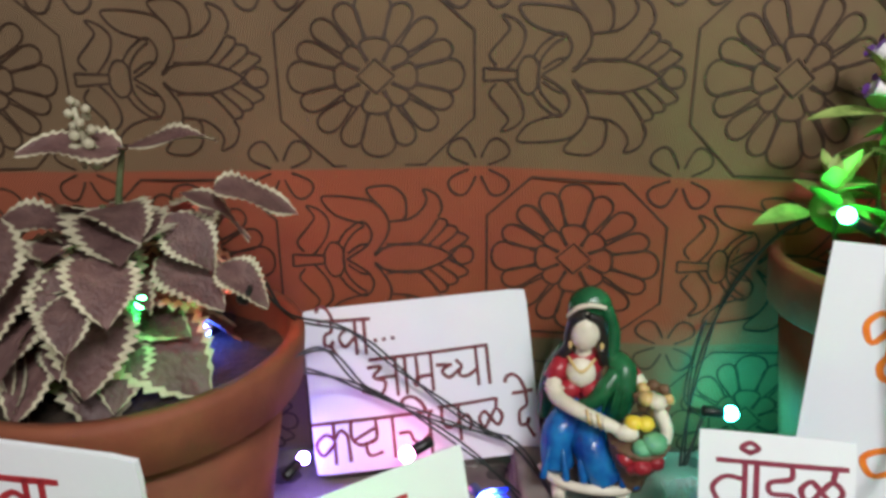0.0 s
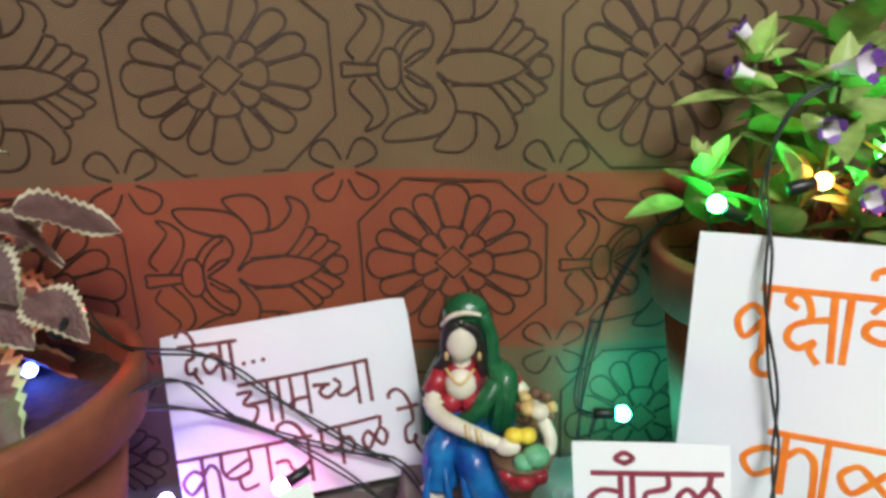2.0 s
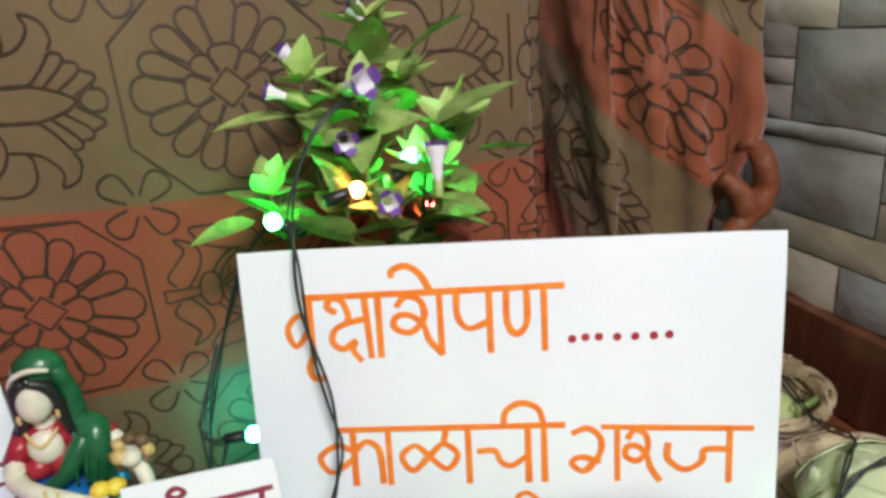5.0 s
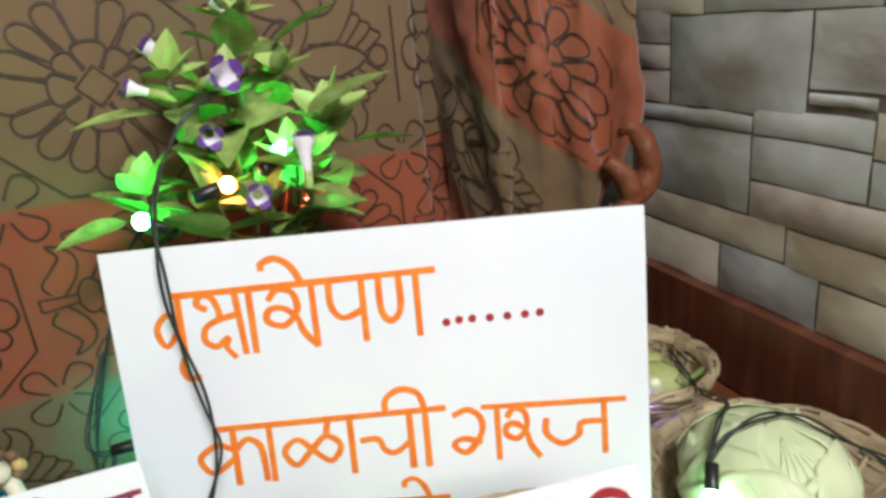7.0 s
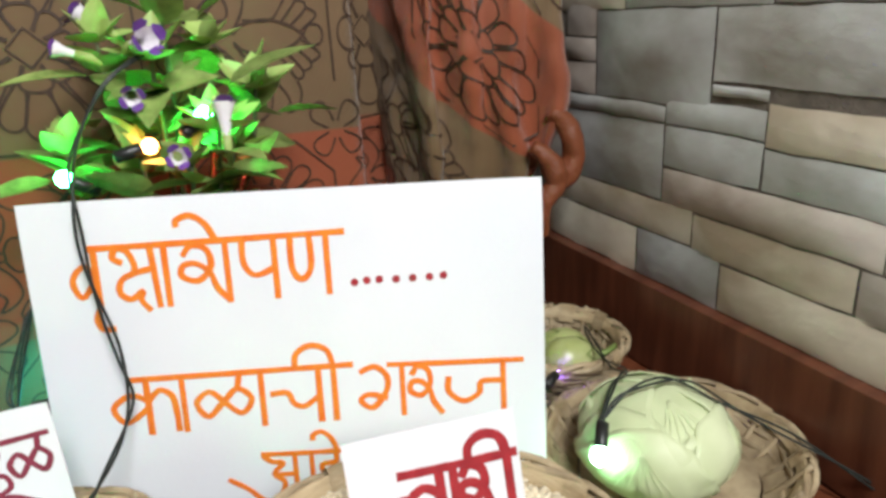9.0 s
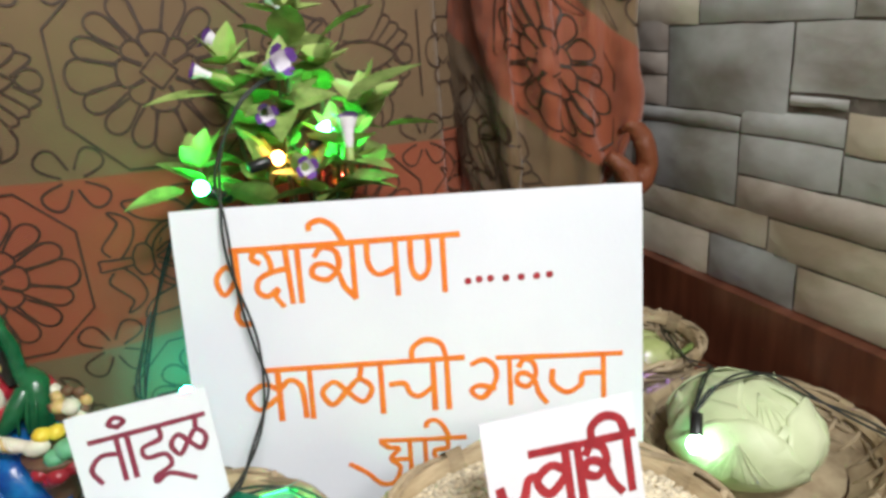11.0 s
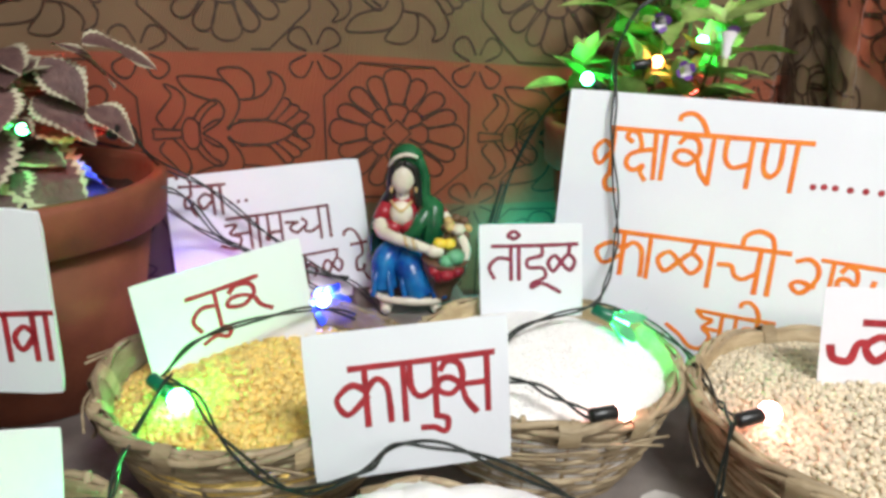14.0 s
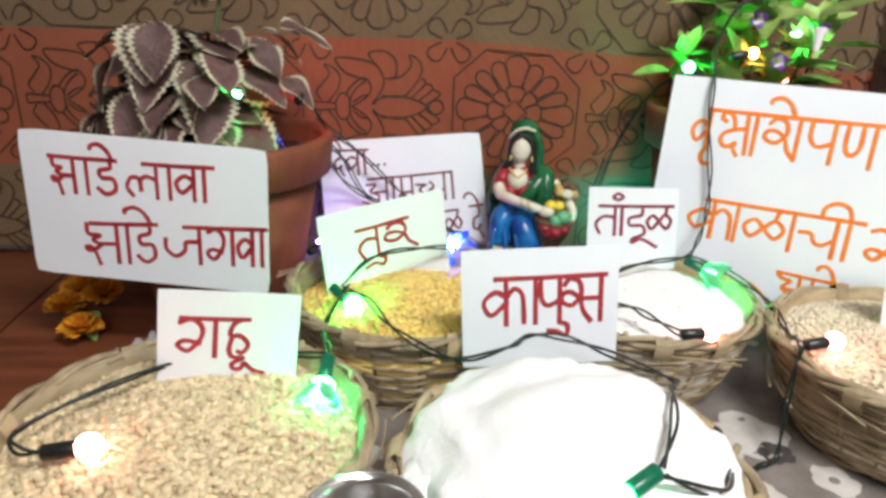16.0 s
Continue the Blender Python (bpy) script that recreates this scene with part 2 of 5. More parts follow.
SHADES = {k: mixed('shade_' + k, a, b, 80, 0.25, 0.1, trans=0.5) for k, a, b in (("green", (0.10, 0.55, 0.25), (0.2, 0.7, 0.35)), ("blue", (0.05, 0.10, 0.6), (0.1, 0.2, 0.75)), ("red", (0.6, 0.08, 0.06), (0.75, 0.15, 0.1)))}


# ---- the room ----
def slab(name, lo, hi, mat, place=None):
    bm = bmesh.new()
    box(bm, lo, hi)
    ob = part(name, bm, mat, None, smooth=False)
    if place is not None:
        ob.matrix_world = place
    return tagged(ob, kind="structure")


slab("wall_north", (-1.6, 0.60, FLOOR - 0.05), (1.3, 0.70, 2.3), PLASTER)
slab("wall_west", (-1.7, -2.6, FLOOR - 0.05), (-1.6, 0.70, 2.3), PLASTER)
slab("wall_south", (-1.7, -2.7, FLOOR - 0.05), (1.3, -2.6, 2.3), PLASTER)
slab("wall_far_east", (1.3, -2.7, FLOOR - 0.05), (1.4, 0.70, 2.3), PLASTER)
slab("ceiling", (-1.8, -2.8, 2.3), (1.4, 0.8, 2.4), PLASTER)

# floor of brown wood-look planks
floor = slab("floor", (-1.8, -2.8, FLOOR - 0.06), (1.4, 0.8, FLOOR - 0.012), JOINT)
bm = bmesh.new()
box(bm, (-0.0735, -0.5, -0.01), (0.0735, 0.5, 0), 0.0012)
plank_mesh = part("plank", bm, WOODFLOOR, floor, smooth=False).data
plank = floor.children[0]
plank.location, plank.scale = (-1.52, -2.0, FLOOR - 0.003), (1, 1.15, 1)
for i in range(19):
    y = -2.59 + (0.0, 0.5, 0.9)[i % 3] * (1 if i else 1.3)
    ends_y = [-2.59] + [y + 1.2 * k for k in range(4) if -2.59 < y + 1.2 * k < 0.59] + [0.595]
    for y0, y1 in zip(ends_y, ends_y[1:]):
        if i == 0 and y0 == -2.59:
            plank.location.y, plank.scale.y = (y0 + y1) / 2, y1 - y0 - 0.002
            continue
        one = new("plank", plank_mesh)
        one.parent = floor
        one.location, one.scale = (-1.52 + 0.15 * i, (y0 + y1) / 2, FLOOR - 0.003), (1, y1 - y0 - 0.002, 1)

# stone wall on the right, with a dark skirting board
EAST = pose(0.70, 0.293, 0, 0, 0, math.degrees(math.atan2(-0.17, 0.985)))
wall_east = slab("wall_east", (0.002, -1.3, FLOOR - 0.05), (0.12, 0.40, 2.3), JOINT, EAST)
slab("skirting", (-0.012, -1.3, FLOOR), (0.004, 0.31, 0.052), SKIRTING, EAST)


def stone(s0, z0, s1, z1, mat):
    """One stone: a slab with an uneven outline and a hewn, sloping face."""
    bm = bmesh.new()
    g = 0.0009
    n = max(3, int((s1 - s0) / 0.022))
    rows = max(2, int((z1 - z0) / 0.02))
    depth = rng.uniform(0.002, 0.005)
    grid = []
    for j in range(rows + 1):
        line = []
        for i in range(n + 1):
            s, z = s0 + g + (s1 - s0 - 2 * g) * i / n, z0 + g + (z1 - z0 - 2 * g) * j / rows
            edge = i in (0, n) or j in (0, rows)
            w = noise.noise(Vector((s * 40, z * 40, s0 * 9))) * 0.0018
            line.append(bm.verts.new((0.001 if edge else -depth - noise.noise(Vector((s * 25, z * 25, 3))) * 0.0013, s + w * 0.6, z + w)))
        grid.append(line)
    for j in range(rows):
        for i in range(n):
            bm.faces.new((grid[j][i], grid[j + 1][i], grid[j + 1][i + 1], grid[j][i + 1]))
    return part("stone", bm, mat, wall_east, smooth=True)


SEEN = ((-0.03, 0.214, 0.12, 0.292, 0), (-0.20, 0.236, -0.03, 0.292, 0), (0.12, 0.245, 0.175, 0.268, 2), (0.12, 0.268, 0.17, 0.31, 2), (0.02, 0.198, 0.175, 0.214, 0), (0.12, 0.214, 0.20, 0.245, 2),
        (0.175, 0.13, 0.31, 0.21, 2), (0.02, 0.13, 0.175, 0.198, 0), (-0.085, 0.198, 0.02, 0.221, 0), (-0.24, 0.193, -0.085, 0.226, 1),
        (-0.085, 0.226, -0.03, 0.236, 0), (-0.25, 0.161, -0.085, 0.193, 0), (-0.085, 0.161, 0.02, 0.198, 0), (-0.185, 0.128, 0.02, 0.161, 2), (-0.02, 0.098, 0.19, 0.13, 1),
        (-0.17, 0.094, -0.02, 0.128, 1), (0.05, 0.052, 0.22, 0.098, 1), (-0.053, 0.052, 0.05, 0.098, 0), (-0.20, 0.052, -0.053, 0.094, 1), (-0.32, 0.09, -0.17, 0.128, 2))
for s0, z0, s1, z1, k in SEEN:
    stone(s0, z0, s1, z1, STONES[k])
for z0, z1, shift in ((0.052, 0.09, 0.03), (0.128, 0.161, 0.05), (0.161, 0.226, 0.0), (0.226, 0.292, 0.04)):
    s = {0.052: -0.20, 0.128: -0.185, 0.161: -0.25, 0.226: -0.24}[z0]
    while s > -1.0:
        w = rng.uniform(0.10, 0.20)
        stone(s - w, z0, s, z1, STONES[rng.randrange(3)])
        s -= w
z = 0.292
while z < 0.75:
    h = rng.choice((0.035, 0.05, 0.07))
    s = 0.31 + rng.uniform(0, 0.05)
    while s > -1.0:
        w = rng.uniform(0.10, 0.22)
        stone(s - w, z, s, z + h, STONES[rng.randrange(3)])
        s -= w
    z += h


# ---- printed drape on the back wall ----
def hang(u, v, lift=0.0):
    """A point of the drape: pinned loosely, sagging to the right, with shallow waves."""
    ripple = 0.0018 * math.sin(v * 11 + u * 9) + 0.0016 * math.sin(u * 55 + v * 6) + 0.002 * noise.noise(Vector((u * 13, v * 7, 1)))
    deep = 0.508 + 0.014 * min(1.0, max(0.0, (0.06 - u) / 0.1)) + 0.020 * math.exp(-((u - 0.06) / 0.075) ** 2) - 0.006 * math.exp(-((u - 0.45) / 0.1) ** 2) + 0.012 * min(1.0, max(0.0, (-0.12 - u) / 0.2))
    if u > 0.52:
        deep += 0.072 * min(1.0, (u - 0.52) / 0.035)
    right = max(0.0, u - 0.03)
    sag = -0.046 * right * math.exp(-((v - 0.215) / 0.09) ** 2) - 0.06 * max(0.0, v - 0.25)
    return Vector((u - 0.022 * max(0.0, u - 0.1), deep + ripple - lift, v + sag if v > 0.05 else v))


drape = thing("wall_drape", (0, 0, 0), "brown and rust wall drape with dark floral line print", "wall drape")
us = [-0.75 + 0.0075 * i for i in range(196)]
vs = [FLOOR + 0.002 + 0.0098 * j for j in range(68)]
verts, faces = [], []
for v in vs:
    for u in us:
        verts.append(hang(u, v))
nu = len(us)
for j in range(len(vs) - 1):
    for i in range(nu - 1):
        faces.append((j * nu + i, j * nu + i + 1, (j + 1) * nu + i + 1, (j + 1) * nu + i))
cloth = pydata("cloth", verts, faces, DRAPE, drape)
uvs = cloth.data.uv_layers.new(name="cloth_uv")
for loop in cloth.data.loops:
    uvs.data[loop.index].uv = (us[loop.vertex_index % nu], vs[loop.vertex_index // nu])
solid = cloth.modifiers.new("thick", "SOLIDIFY")
solid.thickness, solid.offset = 0.0012, -1.0

line_verts, line_faces = [], []
surface = hang


def print_line(pts, closed=False, n=5, width=0.0019):
    """A printed outline: a narrow ribbon lying on the drape."""
    p = [Vector((a, b, 0)) for a, b in pts]
    if closed:
        p = p + [p[0]]
    p = smoothline(p, n) if n > 1 else p
    base = len(line_verts)
    for i, q in enumerate(p):
        d = p[min(i + 1, len(p) - 1)] - p[max(i - 1, 0)]
        d = d.normalized() if d.length > 0 else Vector((1, 0, 0))
        s = Vector((-d.y, d.x, 0)) * width * 0.5 * (1 + 0.25 * noise.noise(q * 90))
        line_verts.append(surface((q + s).x, (q + s).y, 0.0011))
        line_verts.append(surface((q - s).x, (q - s).y, 0.0011))
    for i in range(len(p) - 1):
        a = base + 2 * i
        line_faces.append((a, a + 1, a + 3, a + 2))


def petal(cx, cy, ang, r0, r1, half, x0, y0):
    pts = []
    for t, w in ((0, 0.45), (0.35, 0.8), (0.7, 1.0), (0.92, 0.7), (1.0, 0.0), (0.92, -0.7), (0.7, -1.0), (0.35, -0.8), (0, -0.45)):
        r = r0 + (r1 - r0) * t
        pts.append((x0 + (cx + r * math.cos(ang) - half * w * math.sin(ang)) * WIDE, y0 + (cy + r * math.sin(ang) + half * w * math.cos(ang)) * CELL))
    print_line(pts)


def octagon_flower(x0, y0):
    k, m = (0.045 if y0 < 0.1 else 0.02), 0.27
    pts = [(k, m), (m, k), (1 - m, k), (1 - k, m), (1 - k, 1 - m), (1 - m, 1 - k), (m, 1 - k), (k, 1 - m), (k, m)]
    print_line([(x0 + a * WIDE, y0 + b * CELL) for a, b in pts], n=1)
    for i in range(16):
        a = i * math.pi / 8
        big = i % 4 == 0
        petal(0.5, 0.5, a, 0.20 if big else 0.19, 0.43 if big else 0.40, 0.085 if big else 0.056, x0, y0)
    for i in range(8):
        petal(0.5, 0.5, i * math.pi / 4, 0.08, 0.20, 0.07 if i % 2 == 0 else 0.05, x0, y0)
    print_line([(x0 + a * WIDE, y0 + b * CELL) for a, b in ((0.5, 0.41), (0.59, 0.5), (0.5, 0.59), (0.41, 0.5), (0.5, 0.41))], n=1)


LOTUS = []
LOTUS.append(((125, 45), (95, 100), (150, 175), (185, 230), (150, 290), (215, 265), (255, 205), (235, 115), (170, 25)))
LOTUS.append(((70, 0), (70, 30), (125, 28), (225, 22)))
LOTUS.append(((225, 0), (225, 35), (255, 88), (295, 88), (318, 50), (318, 0)))
LOTUS.append(((295, 90), (340, 155), (420, 205), (465, 145), (440, 75), (335, 0)))
LOTUS.append(((320, 0), (330, 75), (380, 145), (430, 180)))
LOTUS.append(((340, 30), (400, 75), (450, 85)))
LOTUS.append(((430, 190), (300, 235), (240, 295), (240, 340), (400, 330), (500, 295), (550, 205), (540, 125), (475, 20), (520, 60)))
LOTUS.append(((475, 35), (560, 70), (680, 78), (800, 42), (860, 0)))
LOTUS.append(((500, 295), (450, 375), (560, 390), (630, 335), (640, 245), (625, 215)))
LOTUS.append(((555, 200), (660, 215), (720, 265), (740, 315), (725, 365), (790, 335), (815, 265), (795, 215)))
LOTUS.append(((535, 80), (680, 76), (740, 125), (795, 205)))
LOTUS.append(((745, 65), (830, 155), (835, 195), (800, 207)))
LOTUS.append(((800, 50), (880, 115), (885, 155), (838, 168)))
LOTUS.append(((850, 22), (930, 75), (940, 105), (890, 130)))
LOTUS.append(((860, 0), (900, 48), (955, 40), (972, 0)))


def lotus(x0, y0):
    for pts in LOTUS:
        for sg in (1, -1):
            print_line([(x0 + (x - 45) / 950 * WIDE, y0 + (0.5 + sg * y / 950) * CELL) for x, y in pts])


for j in range(-1, 4):
    for i in range(-5, 4):
        x0, y0 = COL0 + i * WIDE, ROW0 + j * CELL
        if y0 + CELL < FLOOR or y0 > 0.5:
            continue
        if (i + j) % 2 == 0:
            octagon_flower(x0, y0)
        else:
            lotus(x0, y0)
        for a in (45, 135, 225, 315):
            petal(0, 0, math.radians(a), 0.045, 0.19, 0.058, x0, y0)
pydata("floral_print", line_verts, line_faces, PRINT, drape, "dark brown floral outline print", smooth=False)

# the gathered right-hand end of the drape: deep folds, pinched into a knot low down
FOLDS = smoothline([(0.572, 0.592, 0), (0.568, 0.525, 0), (0.570, 0.474, 0), (0.584, 0.480, 0), (0.600, 0.452, 0), (0.617, 0.450, 0), (0.629, 0.426, 0), (0.650, 0.424, 0), (0.662, 0.402, 0), (0.677, 0.408, 0), (0.684, 0.432, 0), (0.690, 0.480, 0), (0.702, 0.535, 0)], 8)
RUN = [0.0]
for p, q in zip(FOLDS, FOLDS[1:]):
    RUN.append(RUN[-1] + (q - p).length)


def gathered(d, z, lift=0.0):
    """A point of the gathered end, d along its folds."""
    x, y = float(np.interp(d, RUN, [p.x for p in FOLDS])), float(np.interp(d, RUN, [p.y for p in FOLDS]))
    ahead = min(d + 0.004, RUN[-1])
    dx, dy = float(np.interp(ahead, RUN, [p.x for p in FOLDS])) - x, float(np.interp(ahead, RUN, [p.y for p in FOLDS])) - y
    size = math.hypot(dx, dy) or 1.0
    drop = min(1.0, max(0.0, (0.215 - z) / 0.075))
    side = min(1.0, max(0.0, (x - 0.595) / 0.05))
    pinch = drop * drop * (3 - 2 * drop) * side * side * (3 - 2 * side) * 0.85
    wave = 0.006 * noise.noise(Vector((d * 26, z * 14, 3))) + 0.004 * math.sin(d * 80 + z * 25) + 0.004 * noise.noise(Vector((d * 60, z * 40, 8)))
    low = max(0.0, 0.16 - z)
    cx, cy = 0.655 - 0.35 * low, 0.428 + 0.25 * low
    x, y = x + (cx - x) * pinch, y + (cy - y) * pinch
    return Vector((x + dy / size * (wave + lift), y - dx / size * (wave + lift), z))


def gathered_print(u, v, lift=0.0):
    """Cloth coordinates on the gathered end, whose bands run down towards the knot."""
    d = u - 0.55
    return gathered(d, v + 0.236 - 0.69 * d, lift)


ds = [RUN[-1] * i / 150 for i in range(151)]
zs = [FLOOR + 0.003 + 0.0075 * j for j in range(79)]
verts = [gathered(d, z) for z in zs for d in ds]
nd = len(ds)
faces = [(j * nd + i, j * nd + i + 1, (j + 1) * nd + i + 1, (j + 1) * nd + i) for j in range(len(zs) - 1) for i in range(nd - 1)]
tail = pydata("gathered_tail", verts, faces, DRAPE, drape, "bunched and knotted patterned end of the drape")
uvs = tail.data.uv_layers.new(name="cloth_uv")
for loop in tail.data.loops:
    d, z = ds[loop.vertex_index % nd], zs[loop.vertex_index // nd]
    uvs.data[loop.index].uv = (0.55 + d, z - 0.236 + 0.69 * d)
solid = tail.modifiers.new("thick", "SOLIDIFY")
solid.thickness, solid.offset = 0.0012, -1.0
line_verts, line_faces = [], []
surface = gathered_print
octagon_flower(0.645, 0.076)
lotus(0.57, -0.072)
lotus(0.60, 0.224)
octagon_flower(0.755, 0.224)
line_faces = [f for f in line_faces if all(FLOOR < line_verts[i].z < 0.56 for i in f)]
pydata("floral_print", line_verts, line_faces, PRINT, drape, "dark brown floral outline print", smooth=False)
for pts, r in ((((0.660, 0.408, 0.205), (0.676, 0.402, 0.190), (0.682, 0.400, 0.164), (0.676, 0.404, 0.142), (0.664, 0.410, 0.146), (0.656, 0.414, 0.165)), 0.0105),
               (((0.640, 0.412, 0.175), (0.655, 0.402, 0.160), (0.662, 0.402, 0.138), (0.650, 0.408, 0.118), (0.655, 0.415, 0.085)), 0.0095)):
    bm = bmesh.new()
    sm = smoothline(pts, 8)
    tube(bm, sm, [r * (0.75 + 0.35 * math.sin(math.pi * i / (len(sm) - 1))) for i in range(len(sm))], 12)
    for v in bm.verts:
        v.co += Vector((1, 0.6, 0.5)) * 0.003 * noise.noise(v.co * 90)
    part("knot_loop", bm, RUST, drape)


# ---- grey printed cloth on the floor ----
def spread(x, y):
    return FLOOR + 0.0025 + 0.0022 * noise.noise(Vector((x * 18, y * 18, 0))) + 0.0012 * noise.noise(Vector((x * 50, y * 50, 2)))


floor_cloth = thing("floor_cloth", (0, 0, 0), "grey-brown cotton cloth with pale flowers spread on the floor", "cloth")
verts, faces = [], []
cols, rows = 120, 100
for j in range(rows + 1):
    for i in range(cols + 1):
        x = -0.235 + 0.80 * i / cols + 0.008 * noise.noise(Vector((j * 0.1, 0, 5)))
        y = -0.30 + 0.825 * j / rows
        verts.append((x, y, spread(x, y)))
for j in range(rows):
    for i in range(cols):
        a = j * (cols + 1) + i
        faces.append((a, a + 1, a + cols + 2, a + cols + 1))
pydata("fabric", verts, faces, TABLECLOTH, floor_cloth)


def blot(cx, cy, r, lobes, mat, name, inner=None):
    """A printed flower or leaf patch lying on the cloth."""
    bm = bmesh.new()
    n = 30
    ph = rng.uniform(0, 6)
    ring = []
    for k in range(n):
        a = 2 * math.pi * k / n
        rr = r * (0.72 + 0.28 * abs(math.cos(lobes * 0.5 * a + ph)) ** 0.6) * rng.uniform(0.94, 1.06)
        x, y = cx + rr * math.cos(a), cy + rr * math.sin(a)
        ring.append(bm.verts.new((x, y, spread(x, y) + 0.0006)))
    mid = bm.verts.new((cx, cy, spread(cx, cy) + 0.0006))
    for k in range(n):
        bm.faces.new((mid, ring[k], ring[(k + 1) % n]))
    part(name, bm, mat, floor_cloth)
    if inner:
        bm = bmesh.new()
        bmesh.ops.create_circle(bm, cap_ends=True, segments=12, radius=r * 0.22, matrix=Matrix.Translation((cx, cy, spread(cx, cy) + 0.0012)))
        part("flower_centre", bm, inner, floor_cloth)


blot(0.262, 0.098, 0.017, 5, CLOTH_WHITE, "printed_flower", TABLECLOTH)
blot(0.205, 0.085, 0.015, 5, CLOTH_WHITE, "printed_flower", TABLECLOTH)
blot(0.228, 0.150, 0.030, 4, CLOTH_WHITE, "printed_leaf")
blot(0.19, 0.135, 0.024, 3, CLOTH_WHITE, "printed_leaf")
blot(-0.045, 0.125, 0.026, 5, CLOTH_WHITE, "printed_flower", TABLECLOTH)
for k in range(90):
    x, y = rng.uniform(-0.19, 0.52), rng.uniform(-0.1, 0.5)
    blot(x, y, rng.uniform(0.005, 0.015), rng.choice((3, 4, 5)), rng.choice((CLOTH_WHITE, CLOTH_DARK, CLOTH_DARK)), "printed_leaf")


# ---- lettering ----
GLYPH = {}


def glyph(key, width, *strokes):
    GLYPH[key] = (width, strokes)


def stem(x):
    return ((x, 0), (x, -1))


VA = ((0.6, -0.42), (0.35, -0.28), (0.08, -0.5), (0.25, -0.78), (0.6, -0.5))
PA = ((0.1, 0), (0.1, -0.42), (0.28, -0.62), (0.6, -0.52))
RA = ((0.08, -0.2), (0.2, -0.06), (0.4, -0.14), (0.44, -0.42), (0.25, -0.64), (0.03, -0.55), (0.06, -0.38), (0.24, -0.36), (0.42, -0.52), (0.5, -0.78), (0.66, -1.0))
glyph("va", 0.85, VA, stem(0.62))
VRI = [[(x * 0.85, y) for x, y in s] for s in (VA, stem(0.62), ((0.62, -0.95), (0.5, -1.15), (0.6, -1.32), (0.85, -1.33)))]
glyph("vri", 0.68, *VRI)
glyph("aa", 0.34, stem(0.17))
glyph("ka", 1.05, VA, stem(0.58), ((0.58, -0.42), (0.76, -0.22), (0.93, -0.34), (0.97, -0.62), (0.98, -0.97)))
glyph("pa", 0.85, PA, stem(0.62))
glyph("puu", 0.85, PA, stem(0.62), ((0.62, -1.0), (0.85, -1.08), (0.8, -1.3), (0.55, -1.2), (0.3, -1.18)))
glyph("ma", 0.85, ((0.14, 0), (0.14, -0.6), (0.02, -0.72), (0.12, -0.82), (0.2, -0.62), (0.6, -0.6)), stem(0.62))
glyph("cha", 0.88, ((0, -0.45), (0.22, -0.45), (0.3, -0.65), (0.45, -0.72), (0.66, -0.55)), stem(0.68))
glyph("chya", 1.25, ((0, -0.36), (0.36, -0.4)), ((0.3, -0.4), (0.12, -0.55), (0.3, -0.72), (0.55, -0.55)), ((0.5, -0.3), (0.62, -0.45), (0.55, -0.68), (0.75, -0.74), (1.0, -0.6)), stem(1.02))
glyph("ga", 0.88, ((0.05, -0.12), (0.25, -0.03), (0.42, -0.2), (0.42, -0.5), (0.2, -0.85), (0.02, -0.7), (0.15, -0.58), (0.4, -0.66)), stem(0.66))
glyph("ja", 1.0, ((0.05, -0.32), (0.05, -0.6), (0.25, -0.8), (0.46, -0.65), (0.5, -0.42), (0.78, -0.4)), stem(0.8))
glyph("jva", 1.3, ((0.0, -0.52), (0.06, -0.76), (0.32, -0.8), (0.45, -0.45), (0.62, -0.42)), ((1.05, -0.42), (0.82, -0.28), (0.58, -0.5), (0.75, -0.78), (1.05, -0.5)), stem(1.07))
glyph("ta", 0.85, ((0.62, -0.4), (0.3, -0.36), (0.08, -0.62), (0.2, -0.95)), stem(0.64))
glyph("tu", 0.85, ((0.62, -0.4), (0.3, -0.36), (0.08, -0.62), (0.2, -0.95)), stem(0.64), ((0.62, -1.0), (0.82, -1.12), (0.72, -1.32), (0.5, -1.2), (0.2, -1.3)))
glyph("da", 0.7, ((0.38, 0), (0.38, -0.3), (0.1, -0.42), (0.08, -0.7), (0.34, -0.72), (0.42, -0.6), (0.34, -0.75), (0.55, -1.02)))
glyph("duu", 0.75, ((0.38, 0), (0.38, -0.3), (0.1, -0.42), (0.12, -0.66), (0.4, -0.68), (0.45, -0.95), (0.2, -1.12), (0.18, -1.26), (0.4, -1.14), (0.75, -1.4)))
glyph("lla", 1.05, ((0.82, 0), (0.76, -0.3)), ((0.52, -0.52), (0.3, -0.32), (0.08, -0.52), (0.25, -0.78), (0.52, -0.52), (0.76, -0.3), (0.98, -0.5), (0.8, -0.76), (0.52, -0.52)))
glyph("ha", 0.75, ((0.4, 0), (0.4, -0.22), (0.12, -0.28), (0.16, -0.45), (0.45, -0.48), (0.42, -0.66), (0.15, -0.72), (0.2, -0.9), (0.45, -0.82), (0.6, -1.05)))
glyph("huu", 0.95, ((0.42, 0), (0.2, -0.14), (0.12, -0.42), (0.4, -0.44), (0.6, -0.66), (0.46, -0.88), (0.32, -0.84)),
      ((0.16, -0.5), (0.1, -0.8), (0.2, -1.0), (0.5, -1.02), (0.2, -1.18), (0.25, -1.32), (0.44, -1.3), (0.52, -1.16), (0.75, -1.34), (1.05, -1.42)))
glyph("sa", 1.05, RA, ((0.42, -0.5), (0.85, -0.5)), stem(0.87))
glyph("ra", 0.72, RA)
